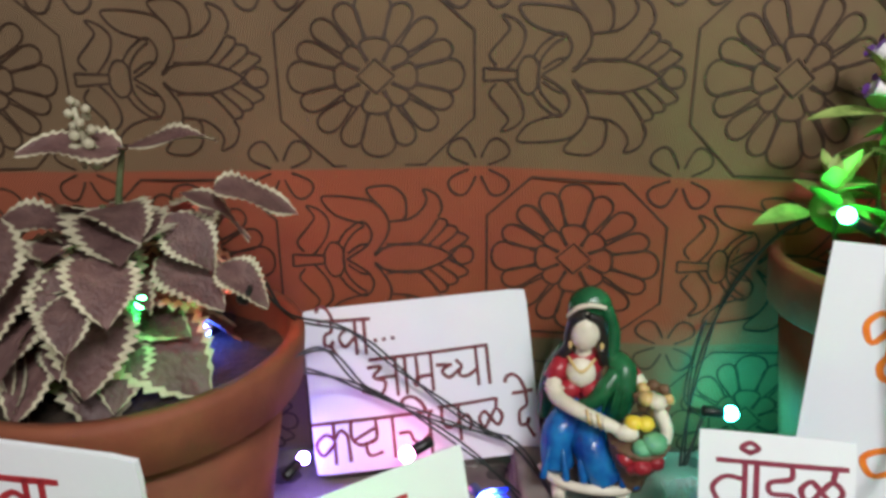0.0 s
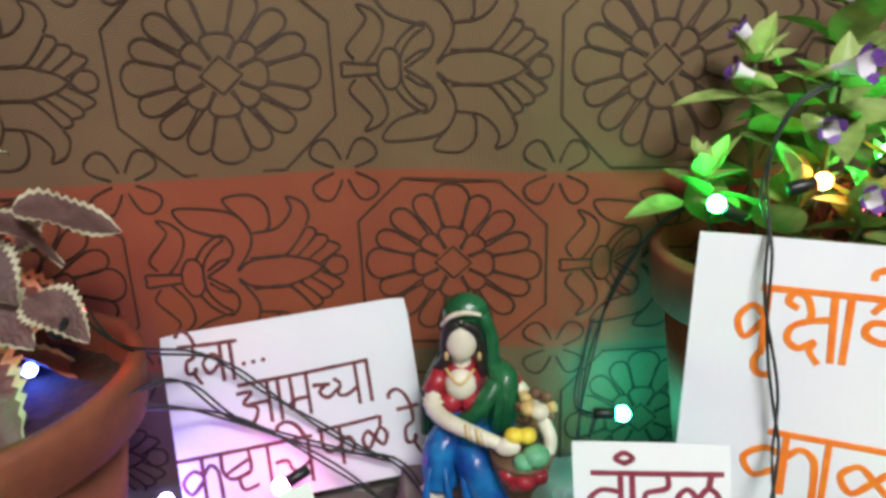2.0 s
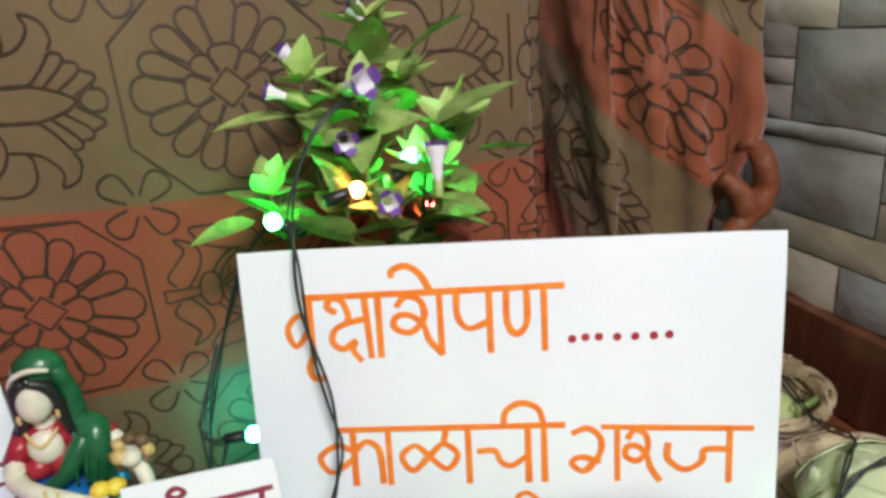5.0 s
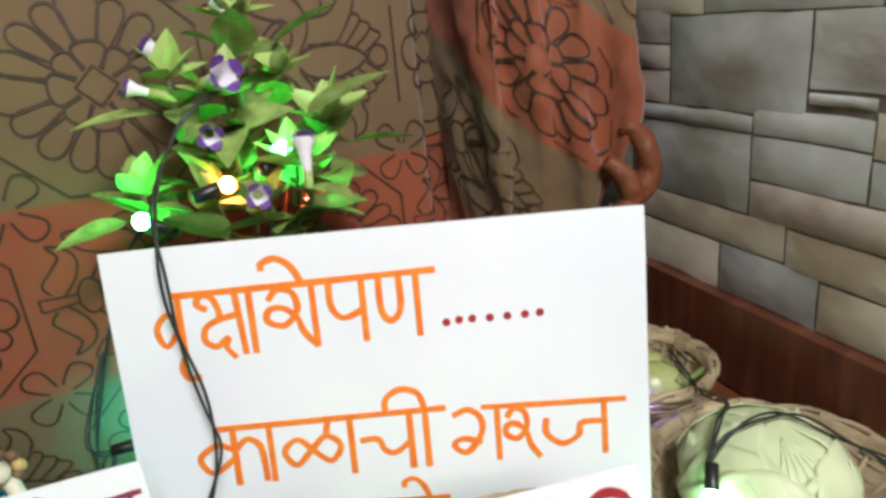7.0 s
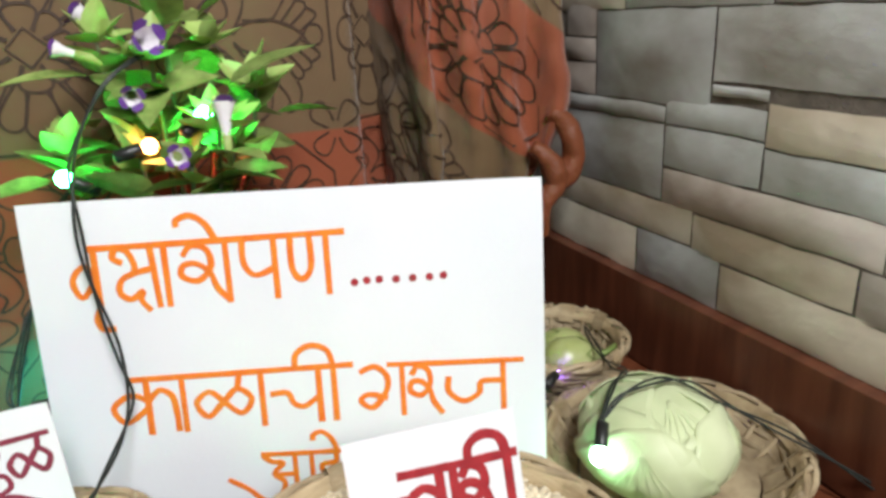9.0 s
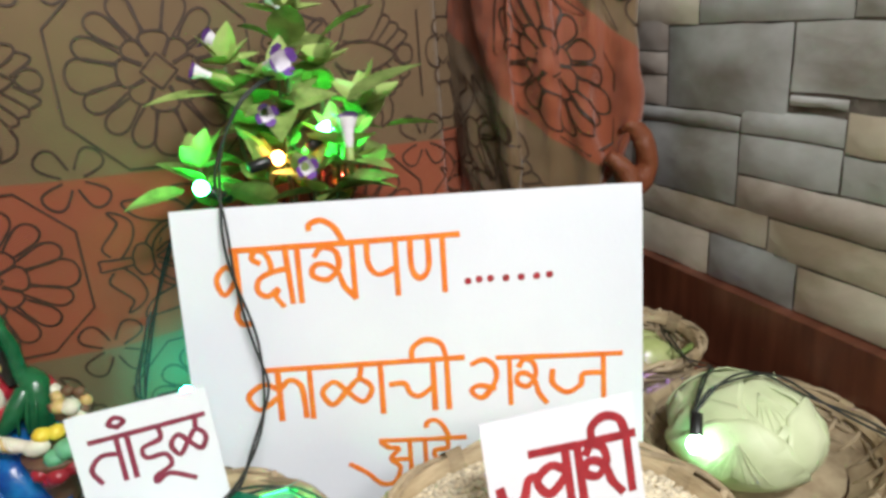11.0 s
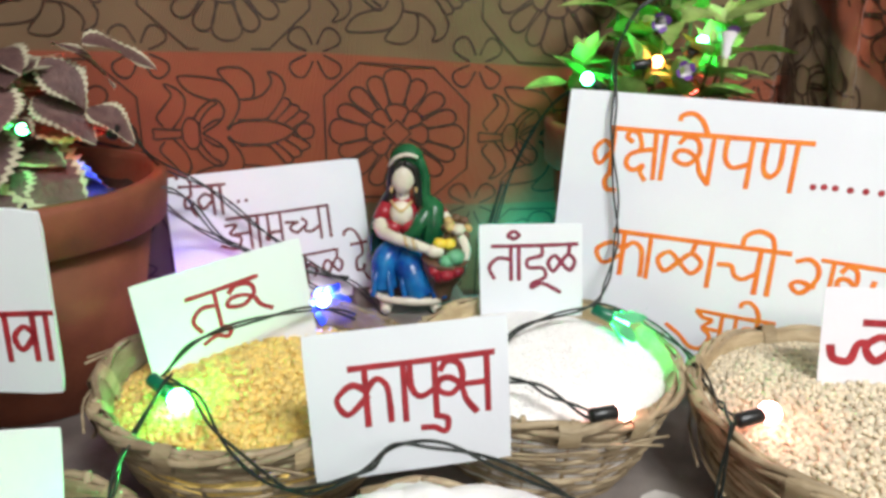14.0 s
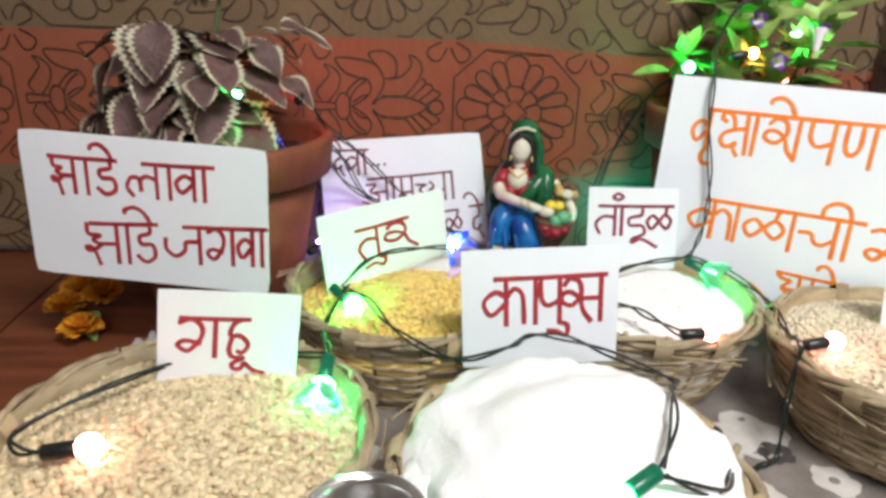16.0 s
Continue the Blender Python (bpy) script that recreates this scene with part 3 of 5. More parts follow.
glyph("nna", 0.95, ((0.1, 0), (0.1, -0.55), (0.26, -0.74), (0.44, -0.55), (0.44, 0)), stem(0.74))
glyph("shtta", 1.0, PA, ((0.12, -0.5), (0.58, -0.25)), ((0.62, 0), (0.62, -0.5), (0.4, -0.62), (0.45, -0.9), (0.72, -0.85)))
glyph("pha", 1.05, PA, stem(0.62), ((0.62, -0.42), (0.86, -0.34), (0.98, -0.58), (0.88, -0.78)))
glyph("ksha", 0.84, ((0.15, -0.25), (0.03, -0.17), (0.1, -0.03), (0.27, -0.08), (0.36, -0.3), (0.34, -0.42)), ((0.66, -0.38), (0.34, -0.44), (0.12, -0.55), (0.08, -0.75), (0.25, -0.86), (0.45, -0.74), (0.4, -0.88), (0.52, -1.05)), ((0.64, 0), (0.70, -1)))
glyph("jha", 0.95, ((0.1, 0), (0.12, -0.26), (0.38, -0.3), (0.2, -0.42), (0.36, -0.56), (0.12, -0.7), (0.04, -0.6), (0.2, -0.64), (0.32, -1.05)), ((0.34, -0.52), (0.72, -0.52)), stem(0.74))
glyph("dda", 0.7, ((0.4, 0), (0.4, -0.22), (0.14, -0.3), (0.18, -0.5), (0.46, -0.52), (0.5, -0.82), (0.26, -0.96), (0.06, -0.8)))
glyph("la", 1.0, ((0.18, -0.95), (0.03, -0.7), (0.15, -0.42), (0.36, -0.45), (0.4, -0.78)), ((0.38, -0.5), (0.55, -0.36), (0.8, -0.46)), stem(0.82))
glyph("a", 0.9, ((0.06, -0.2), (0.34, -0.22), (0.16, -0.46), (0.42, -0.62), (0.28, -0.95), (-0.1, -0.8)), ((0.3, -0.5), (0.66, -0.5)), stem(0.68))
glyph("a_long", 0.9, ((0.06, -0.04), (0.22, -0.16), (0.44, -0.2), (0.24, -0.42), (0.44, -0.62), (0.3, -0.95), (0.0, -0.98), (-0.3, -0.72), (-0.66, -0.5)), ((0.3, -0.44), (0.66, -0.44)), stem(0.68))
glyph("e", 0.0, ((-0.17, 0), (-0.35, 0.28), (-0.62, 0.42), (-0.88, 0.36), (-0.9, 0.28)))
glyph("ii", 0.34, stem(0.17), ((0.17, 0), (0.08, 0.3), (-0.2, 0.4), (-0.45, 0.25), (-0.48, 0)))
glyph("anusvara", 0.0, ((-0.17, 0.2), (-0.05, 0.3), (-0.17, 0.42), (-0.29, 0.3), (-0.17, 0.2)))


class Card:
    """An upright paper card: top-left corner, top-right corner, height, lean; with its own flat frame (a across, b down)."""

    def __init__(self, tl, tr, height, lean, thick, label, name="paper_sign", group="hand-lettered signs", bow=0.0):
        self.tl, self.tr = Vector(tl), Vector(tr)
        self.w, self.h, self.bow = (self.tr - self.tl).length, height, bow
        self.ax = (self.tr - self.tl).normalized()
        n = Vector((self.ax.y, -self.ax.x, 0)).normalized()
        if n.y > 0:
            n = -n
        down = Vector((0, 0, -1)) * math.cos(lean) + n * math.sin(lean)
        self.down = (down - self.ax * down.dot(self.ax)).normalized()
        self.out = self.down.cross(self.ax).normalized()
        if self.out.dot(n) < 0:
            self.out = -self.out
        base = self.tl + self.ax * self.w / 2 + self.down * height
        self.ob = thing(name, base, label, "sign", group)
        self.base = base
        bm = bmesh.new()
        na, nb = 14, 10
        rnd = min(0.004, thick * 1.5)
        layers = []
        for off in (0, -thick):
            grid = []
            for j in range(nb + 1):
                line = []
                for i in range(na + 1):
                    a, b = self.w * i / na, height * j / nb
                    if i in (0, na) and j in (0, nb):
                        a += rnd * 0.3 * (1 if i == 0 else -1)
                        b += rnd * 0.3 * (1 if j == 0 else -1)
                    line.append(bm.verts.new(self.at(a, b, off) - base))
                grid.append(line)
            layers.append(grid)
        F, B = layers
        for j in range(nb):
            for i in range(na):
                bm.faces.new((F[j][i], F[j + 1][i], F[j + 1][i + 1], F[j][i + 1]))
                bm.faces.new((B[j][i], B[j][i + 1], B[j + 1][i + 1], B[j + 1][i]))
        rim = [(0, i) for i in range(na)] + [(j, na) for j in range(nb)] + [(nb, i) for i in range(na, 0, -1)] + [(j, 0) for j in range(nb, 0, -1)]
        for p, q in zip(rim, rim[1:] + rim[:1]):
            bm.faces.new((F[p[0]][p[1]], F[q[0]][q[1]], B[q[0]][q[1]], B[p[0]][p[1]]))
        bmesh.ops.recalc_face_normals(bm, faces=bm.faces)
        part("sheet", bm, PAPER, self.ob, smooth=False)

    def at(self, a, b, off=0.0):
        u, v = a / self.w - 0.5, b / self.h - 0.5
        curl = self.bow * (u * u * 1.6 + 0.5 * v * v + 0.35 * math.sin(3 * u + 2 * v) * 0.3)
        return self.tl + self.ax * a + self.down * b + self.out * (off + curl)

    def ink(self, strokes, mat, width, name="lettering"):
        bm = bmesh.new()
        for pts in strokes:
            p = smoothline([Vector((x, y, 0)) for x, y in pts], 5)
            prev = None
            for i, q in enumerate(p):
                d = p[min(i + 1, len(p) - 1)] - p[max(i - 1, 0)]
                d = d.normalized() if d.length > 0 else Vector((1, 0, 0))
                wob = 1 + 0.22 * noise.noise(q * 120 + Vector((0, 0, self.w * 50)))
                s = Vector((-d.y, d.x, 0)) * width * 0.5 * wob
                if i == 0:
                    q = q - d * width * 0.3
                elif i == len(p) - 1:
                    q = q + d * width * 0.3
                row = [bm.verts.new(self.at((q + s * k).x, (q + s * k).y, lift) - self.base) for k, lift in ((1, 0.0002), (0.8, 0.0005), (-0.8, 0.0005), (-1, 0.0002))]
                if prev:
                    for k in range(3):
                        bm.faces.new((prev[k], prev[k + 1], row[k + 1], row[k]))
                prev = row
        return part(name, bm, mat, self.ob, smooth=False)

    def word(self, glyphs, bar0, bar1, height, mat, width):
        """Glyphs (key, from, to) across, hanging from the head line bar0-bar1; marks above the line take (key, origin, origin + unit)."""
        slope = (bar1[1] - bar0[1]) / (bar1[0] - bar0[0])
        strokes = []
        for key, a0, a1 in glyphs:
            wd, st = GLYPH[key]
            sx = (a1 - a0) / (wd or 1.0)
            for s in st:
                line = []
                for px, py in s:
                    a = a0 + px * sx
                    line.append((a, bar0[1] + slope * (a - bar0[0]) - py * height))
                strokes.append(line)
        strokes.append([bar0, ((bar0[0] + bar1[0]) / 2, (bar0[1] + bar1[1]) / 2 + 0.0003), bar1])
        return self.ink(strokes, mat, width)

    def dots(self, centres, r, mat):
        for a, b in centres:
            bm = bmesh.new()
            ring = [bm.verts.new(self.at(a + r * math.cos(t), b + r * math.sin(t), 0.0005) - self.base) for t in [2 * math.pi * k / 12 for k in range(12)]]
            bm.faces.new(ring)
            part("ink_dot", bm, mat, self.ob, smooth=False)


big = Card((0.2265, 0.374, 0.2095), (0.4933, 0.232, 0.2035), 0.222, 0.13, 0.0009, "large white paper sign with orange lettering leaning against a pot", bow=0.006)
big.word([("vri", 0.0226, 0.0426), ("ksha", 0.0473, 0.0767), ("aa", 0.0715, 0.0834), ("ra", 0.0850, 0.1149), ("aa", 0.1059, 0.1192), ("e", 0.1126, 0.1420), ("pa", 0.1189, 0.1486), ("nna", 0.1471, 0.1782)], (0.0354, 0.0279), (0.1817, 0.0265), 0.0369, ORANGE_INK, 0.0038)
big.dots([(0.1867, 0.0582), (0.1941, 0.0574), (0.2016, 0.0573), (0.2118, 0.0577), (0.2219, 0.0576), (0.2321, 0.0575), (0.2406, 0.0571)], 0.0024, RED_INK)
big.word([("ka", 0.0329, 0.0760), ("aa", 0.0707, 0.0846), ("lla", 0.0822, 0.1209), ("aa", 0.1180, 0.1318), ("cha", 0.1310, 0.1686), ("ii", 0.1634, 0.1755)], (0.0482, 0.1099), (0.1807, 0.1106), 0.0351, ORANGE_INK, 0.0038)
big.word([("ga", 0.1844, 0.2209), ("ra", 0.2157, 0.2377), ("ja", 0.2385, 0.2847)], (0.2037, 0.1124), (0.2875, 0.1148), 0.0331, ORANGE_INK, 0.0038)
big.word([("a_long", 0.1199, 0.1477), ("aa", 0.1452, 0.1576), ("ha", 0.1543, 0.1774), ("e", 0.1717, 0.1923)], (0.1212, 0.1661), (0.1791, 0.1678), 0.0321, ORANGE_INK, 0.0034)

deva = Card((-0.116, 0.507, 0.112), (0.067, 0.518, 0.125), 0.134, 0.35, 0.004, "white board sign with brown hand lettering, leaning against the drape", bow=0.0)
deva.word([("da", 0.0153, 0.0287), ("e", 0.0274, 0.0443), ("va", 0.0266, 0.0476), ("aa", 0.0447, 0.0540)], (0.0128, 0.0102), (0.0540, 0.0120), 0.0279, BROWN_INK, 0.0029)
deva.dots([(0.0576, 0.0300), (0.0645, 0.0297), (0.0718, 0.0295)], 0.0017, BROWN_INK)
deva.word([("a", 0.0474, 0.0796), ("aa", 0.0740, 0.0848), ("ma", 0.0852, 0.1065), ("chya", 0.1052, 0.1452), ("aa", 0.1416, 0.1523)], (0.0513, 0.0454), (0.1469, 0.0432), 0.0307, BROWN_INK, 0.0029)
deva.word([("ka", 0.0000, 0.0307), ("shtta", 0.0273, 0.0655), ("aa", 0.0595, 0.0702), ("cha", 0.0698, 0.1022), ("e", 0.0978, 0.1240)], (0.0000, 0.0929), (0.0978, 0.0919), 0.0328, BROWN_INK, 0.0029)
deva.word([("pha", 0.1029, 0.1306), ("lla", 0.1337, 0.1555)], (0.1034, 0.0894), (0.1488, 0.0871), 0.0282, BROWN_INK, 0.0028)
deva.word([("da", 0.1665, 0.1822), ("e", 0.1791, 0.2008)], (0.1647, 0.0844), (0.1804, 0.0834), 0.0366, BROWN_INK, 0.0028)

tandul = Card((0.143, 0.330, 0.113), (0.217, 0.306, 0.1185), 0.072, 0.17, 0.0006, "small white card with maroon lettering standing in the rice basket", name="label_card", group="grain label cards", bow=0.001)
tandul.word([("ta", 0.0051, 0.0304), ("aa", 0.0258, 0.0344), ("anusvara", 0.0326, 0.0688), ("duu", 0.0333, 0.0611), ("lla", 0.0506, 0.0739)], (0.0100, 0.0172), (0.0739, 0.0157), 0.0263, MAROON_INK, 0.0030)
tur = Card((-0.097, 0.271, 0.101), (0.008, 0.319, 0.113), 0.078, 0.08, 0.0006, "small white card with red lettering standing in the lentil basket", name="label_card", group="grain label cards", bow=0.001)
tur.word([("tu", 0.0301, 0.0565), ("ra", 0.0560, 0.0893)], (0.0313, 0.0199), (0.0803, 0.0184), 0.0265, RED_INK, 0.0032)
kapus = Card((0.0085, 0.1648, 0.1130), (0.1155, 0.162, 0.1190), 0.084, 0.10, 0.0006, "small white card with red lettering standing behind the cotton basket", name="label_card", group="grain label cards", bow=0.001)
kapus.word([("ka", 0.0125, 0.0447), ("aa", 0.0450, 0.0558), ("puu", 0.0516, 0.0727), ("sa", 0.0676, 0.1009)], (0.0227, 0.0208), (0.0986, 0.0200), 0.0330, RED_INK, 0.0035)
jhade = Card((-0.3125, 0.2688, 0.1690), (-0.1273, 0.238, 0.1618), 0.114, 0.0, 0.003, "white board sign with dark red lettering beside a flower pot", bow=0.0)
jhade.word([("jha", 0.0221, 0.0456), ("aa", 0.0461, 0.0548), ("dda", 0.0565, 0.0782), ("e", 0.0752, 0.0976)], (0.0221, 0.0184), (0.0743, 0.0179), 0.0274, RED_INK, 0.0034)
jhade.word([("la", 0.0803, 0.1096), ("aa", 0.1096, 0.1190), ("va", 0.1173, 0.1387), ("aa", 0.1361, 0.1455)], (0.0945, 0.0182), (0.1485, 0.0165), 0.0262, RED_INK, 0.0034)
jhade.word([("jha", 0.0420, 0.0768), ("aa", 0.0728, 0.0827), ("dda", 0.0831, 0.1046), ("e", 0.1019, 0.1295)], (0.0488, 0.0691), (0.1019, 0.0651), 0.0321, RED_INK, 0.0034)
jhade.word([("ja", 0.1063, 0.1418), ("ga", 0.1400, 0.1673), ("va", 0.1629, 0.1808), ("aa", 0.1786, 0.1882)], (0.1228, 0.0648), (0.1873, 0.0605), 0.0298, RED_INK, 0.0034)
gahu = Card((-0.1693, 0.1092, 0.1108), (-0.0905, 0.1207, 0.1015), 0.060, 0.0, 0.0006, "small white card with red lettering standing in the wheat basket", name="label_card", group="grain label cards", bow=0.001)
gahu.word([("ga", 0.0105, 0.0392), ("huu", 0.0379, 0.0585)], (0.0126, 0.0176), (0.0514, 0.0175), 0.0251, RED_INK, 0.0030)
jwari = Card((0.327, 0.184, 0.112), (0.406, 0.154, 0.1165), 0.074, 0.2, 0.0006, "small white card with red lettering standing in the sorghum basket", name="label_card", group="grain label cards", bow=0.001)
jwari.word([("jva", 0.0061, 0.0519), ("aa", 0.0447, 0.0566), ("ra", 0.0526, 0.0738), ("ii", 0.0731, 0.0831)], (0.0250, 0.0219), (0.0821, 0.0223), 0.0309, RED_INK, 0.0048)


# ---- baskets ----
def basket(at, r, h, label, turn=0.0, group="cane baskets"):
    """A shallow hand-woven cane basket: strands, stakes, rim and base."""
    ob = thing("cane_basket", (*at, FLOOR + 0.003), label, "basket", group, turn)

    def radius(t):
        return r * (0.70 + 0.30 * t ** 0.8)

    bm = bmesh.new()
    lathe(bm, [(0.001, 0.003), (r * 0.5, 0.002), (r * 0.69, 0.003), (r * 0.69, 0.007), (0.001, 0.006)], 28)
    part("base", bm, CANE, ob)
    bm = bmesh.new()
    lathe(bm, [(radius(0.02) + 0.0003, 0.003), (radius(0.5) + 0.0003, h * 0.5), (radius(0.97) + 0.0003, h * 0.97), (radius(0.97) - 0.0005, h * 0.97), (radius(0.5) - 0.0005, h * 0.5), (radius(0.02) - 0.0005, 0.004)], 36, caps=False)
    part("lining", bm, CANE, ob, "dark inner weave of the basket")
    stakes = 22
    rings = int(h / 0.0042)
    for k in range(rings):
        t = (k + 0.5) / rings
        bm = bmesh.new()
        ph, n = rng.uniform(0, 6.28), 66
        pts = []
        for i in range(n):
            a = 2 * math.pi * i / n
            w = 0.0016 * math.cos(stakes / 2 * a + math.pi * (k % 2))
            rr = radius(t) + w
            pts.append((rr * math.cos(a), rr * math.sin(a), h * t + 0.0012 * math.sin(3 * a + ph) + 0.0008 * math.sin(7 * a + ph * 2)))
        tube(bm, pts, 0.0021 * rng.uniform(0.8, 1.15), 5, closed=True)
        part("strand", bm, CANE, ob)
    bm = bmesh.new()
    lathe(bm, [(radius(0.86) - 0.0052, h * 0.84), (r - 0.0040, h + 0.0025), (r - 0.0028, h + 0.0030), (radius(0.86) - 0.0040, h * 0.84)], 48, lambda a, z: 0.006 * math.sin(5 * a + turn) * (z / h), caps=False)
    part("rim_band", bm, CANE_SPLIT, ob, "flat split-cane band inside the rim")
    for k in range(9):
        a = 2 * math.pi * k / 9 + rng.uniform(-0.2, 0.2)
        bm = bmesh.new()
        w = rng.uniform(0.05, 0.085) * 0.1 / r
        rows = []
        for q, z in ((radius(0.8) - 0.0066, h * 0.78), (r - 0.0060, h + 0.001), (r - 0.001, h + 0.0062), (r + 0.0054, h + 0.001), (radius(0.86) + 0.0048, h * 0.84)):
            rows.append([bm.verts.new((q * math.cos(a + w * c), q * math.sin(a + w * c), z)) for c in (-1, -0.5, 0, 0.5, 1)])
        for A, B in zip(rows, rows[1:]):
            for c in range(4):
                bm.faces.new((A[c], A[c + 1], B[c + 1], B[c]))
        part("rim_wrap", bm, CANE_SPLIT, ob)
    for k in range(3):
        bm = bmesh.new()
        pts = []
        ph = rng.uniform(0, 6)
        for i in range(60):
            a = 2 * math.pi * i / 60
            q = 7 * a + ph + k * 2.1
            pts.append(((r + 0.003 * math.cos(q)) * math.cos(a), (r + 0.003 * math.cos(q)) * math.sin(a), h + 0.003 * math.sin(q) + 0.001 * math.sin(2 * a + ph)))
        tube(bm, pts, 0.0024, 5, closed=True)
        part("rim_strand", bm, CANE, ob)
    for i in range(stakes):
        a = 2 * math.pi * i / stakes + rng.uniform(-0.05, 0.05)
        bm = bmesh.new()
        top = h + rng.uniform(0.0, 0.006)
        tube(bm, [(radius(t) * math.cos(a) * 1.0, radius(t) * math.sin(a), top * t + 0.001) for t in (0.02, 0.3, 0.6, 0.85, 1.0)], 0.0022, 5)
        part("stake", bm, CANE, ob)
    for i in range(10):
        a = rng.uniform(0, 6.28)
        t = rng.uniform(0.6, 1.0)
        bm = bmesh.new()
        d = rng.uniform(0.2, 0.5)
        tube(bm, smoothline([((radius(t) + 0.003 + 0.005 * k) * math.cos(a + d * k), (radius(t) + 0.003 + 0.005 * k) * math.sin(a + d * k), h * t + 0.004 * k * rng.uniform(-1, 1)) for k in range(3)], 4), 0.001, 4)
        part("loose_end", bm, CANE, ob)
    return ob


ICO_V, ICO_F = None, None


def ico():
    global ICO_V, ICO_F
    if ICO_V is None:
        bm = bmesh.new()
        bmesh.ops.create_icosphere(bm, subdivisions=1, radius=1.0)
        bm.verts.index_update()
        ICO_V = np.array([v.co[:] for v in bm.verts])
        ICO_F = np.array([[v.index for v in f.verts] for f in bm.faces])
        bm.free()
    return ICO_V, ICO_F


def heap(name, at, r, z_edge, z_mid, size, count, mat, label, seed, lumps=0.003, off=(0.0, 0.0)):
    """A heap of loose grains: a mound with every grain on its skin modelled."""
    ob = thing(name, (*at, FLOOR + 0.012), label, "grain")
    gen = np.random.RandomState(seed)
    base = FLOOR + 0.012

    def top(x, y):
        q = min(1.0, math.hypot(x, y) / r)
        return z_edge + (z_mid - z_edge) * (1 - q ** 1.7) + lumps * noise.noise(Vector((x * 30, y * 30, seed))) - base

    bm = bmesh.new()
    rings = [[bm.verts.new((0, 0, top(0, 0) - size[2]))]]
    for j in range(1, 13):
        q = r * j / 12
        rings.append([bm.verts.new((q * math.cos(a), q * math.sin(a), top(q * math.cos(a), q * math.sin(a)) - size[2] * 0.6)) for a in [2 * math.pi * k / 36 for k in range(36)]])
    for k in range(36):
        bm.faces.new((rings[0][0], rings[1][k], rings[1][(k + 1) % 36]))
    for A, B in zip(rings[1:], rings[2:]):
        for k in range(36):
            bm.faces.new((A[k], B[k], B[(k + 1) % 36], A[(k + 1) % 36]))
    low = [bm.verts.new((v.co.x * 0.8, v.co.y * 0.8, 0)) for v in rings[-1]]
    for k in range(36):
        bm.faces.new((rings[-1][k], low[k], low[(k + 1) % 36], rings[-1][(k + 1) % 36]))
    part("mound", bm, mat, ob)
    V, F = ico()
    q = r * np.sqrt(gen.rand(count)) * 0.99
    a = gen.rand(count) * 2 * np.pi
    P = np.stack([q * np.cos(a), q * np.sin(a), np.zeros(count)], 1)
    P[:, 2] = [top(x, y) for x, y in P[:, :2]]
    P[:, 2] += gen.uniform(-0.4, 0.5, count) * size[2]
    yaw, tip = gen.rand(count) * 2 * np.pi, gen.normal(0, 0.4, count)
    S = V[None] * np.array(size)[None, None] * gen.uniform(0.8, 1.2, (count, 1, 1))
    x1 = S[:, :, 0] * np.cos(tip)[:, None] + S[:, :, 2] * np.sin(tip)[:, None]
    z1 = -S[:, :, 0] * np.sin(tip)[:, None] + S[:, :, 2] * np.cos(tip)[:, None]
    x2 = x1 * np.cos(yaw)[:, None] - S[:, :, 1] * np.sin(yaw)[:, None]
    y2 = x1 * np.sin(yaw)[:, None] + S[:, :, 1] * np.cos(yaw)[:, None]
    W = np.stack([x2, y2, z1], 2) + P[:, None]
    FF = F[None] + (np.arange(count) * len(V))[:, None, None]
    grains = pydata("loose_grain", W.reshape(-1, 3).tolist(), FF.reshape(-1, 3).tolist(), mat, ob)
    tagged(grains, kind="stuff")
    return ob


RIM = 0.072
basket((-0.150, 0.070), 0.101, RIM, "round cane basket heaped with wheat, on the cloth", 10)
basket((0.055, 0.033), 0.092, RIM, "round cane basket filled with white cotton", 50)
basket((-0.019, 0.262), 0.100, RIM, "round cane basket filled with yellow lentils", 90)
basket((0.170, 0.248), 0.092, RIM, "round cane basket filled with white rice", 130)
basket((0.348, 0.146), 0.106, RIM, "round cane basket heaped with pale sorghum", 170)
basket((0.575, 0.190), 0.090, RIM - 0.044, "round cane basket holding a cabbage", 20)
basket((0.606, 0.343), 0.062, RIM - 0.030, "small cane basket holding green brinjals, beside the skirting", 70)
heap("wheat_heap", (-0.150, 0.070), 0.097, 0.035, 0.055, (0.0043, 0.0022, 0.0019), 3800, WHEAT, "heap of golden wheat grains in a basket", 1)
heap("lentil_heap", (-0.019, 0.262), 0.095, 0.026, 0.046, (0.0030, 0.0028, 0.0016), 3400, DAL, "heap of split yellow lentils in a basket", 2)
heap("rice_heap", (0.170, 0.248), 0.089, 0.033, 0.062, (0.0014, 0.0006, 0.00035), 7500, RICE, "heap of fine white rice in a basket", 3)
heap("sorghum_heap", (0.348, 0.146), 0.102, 0.036, 0.054, (0.0021, 0.0020, 0.0018), 6000, JOWAR, "heap of pale cream sorghum grains in a basket", 4)


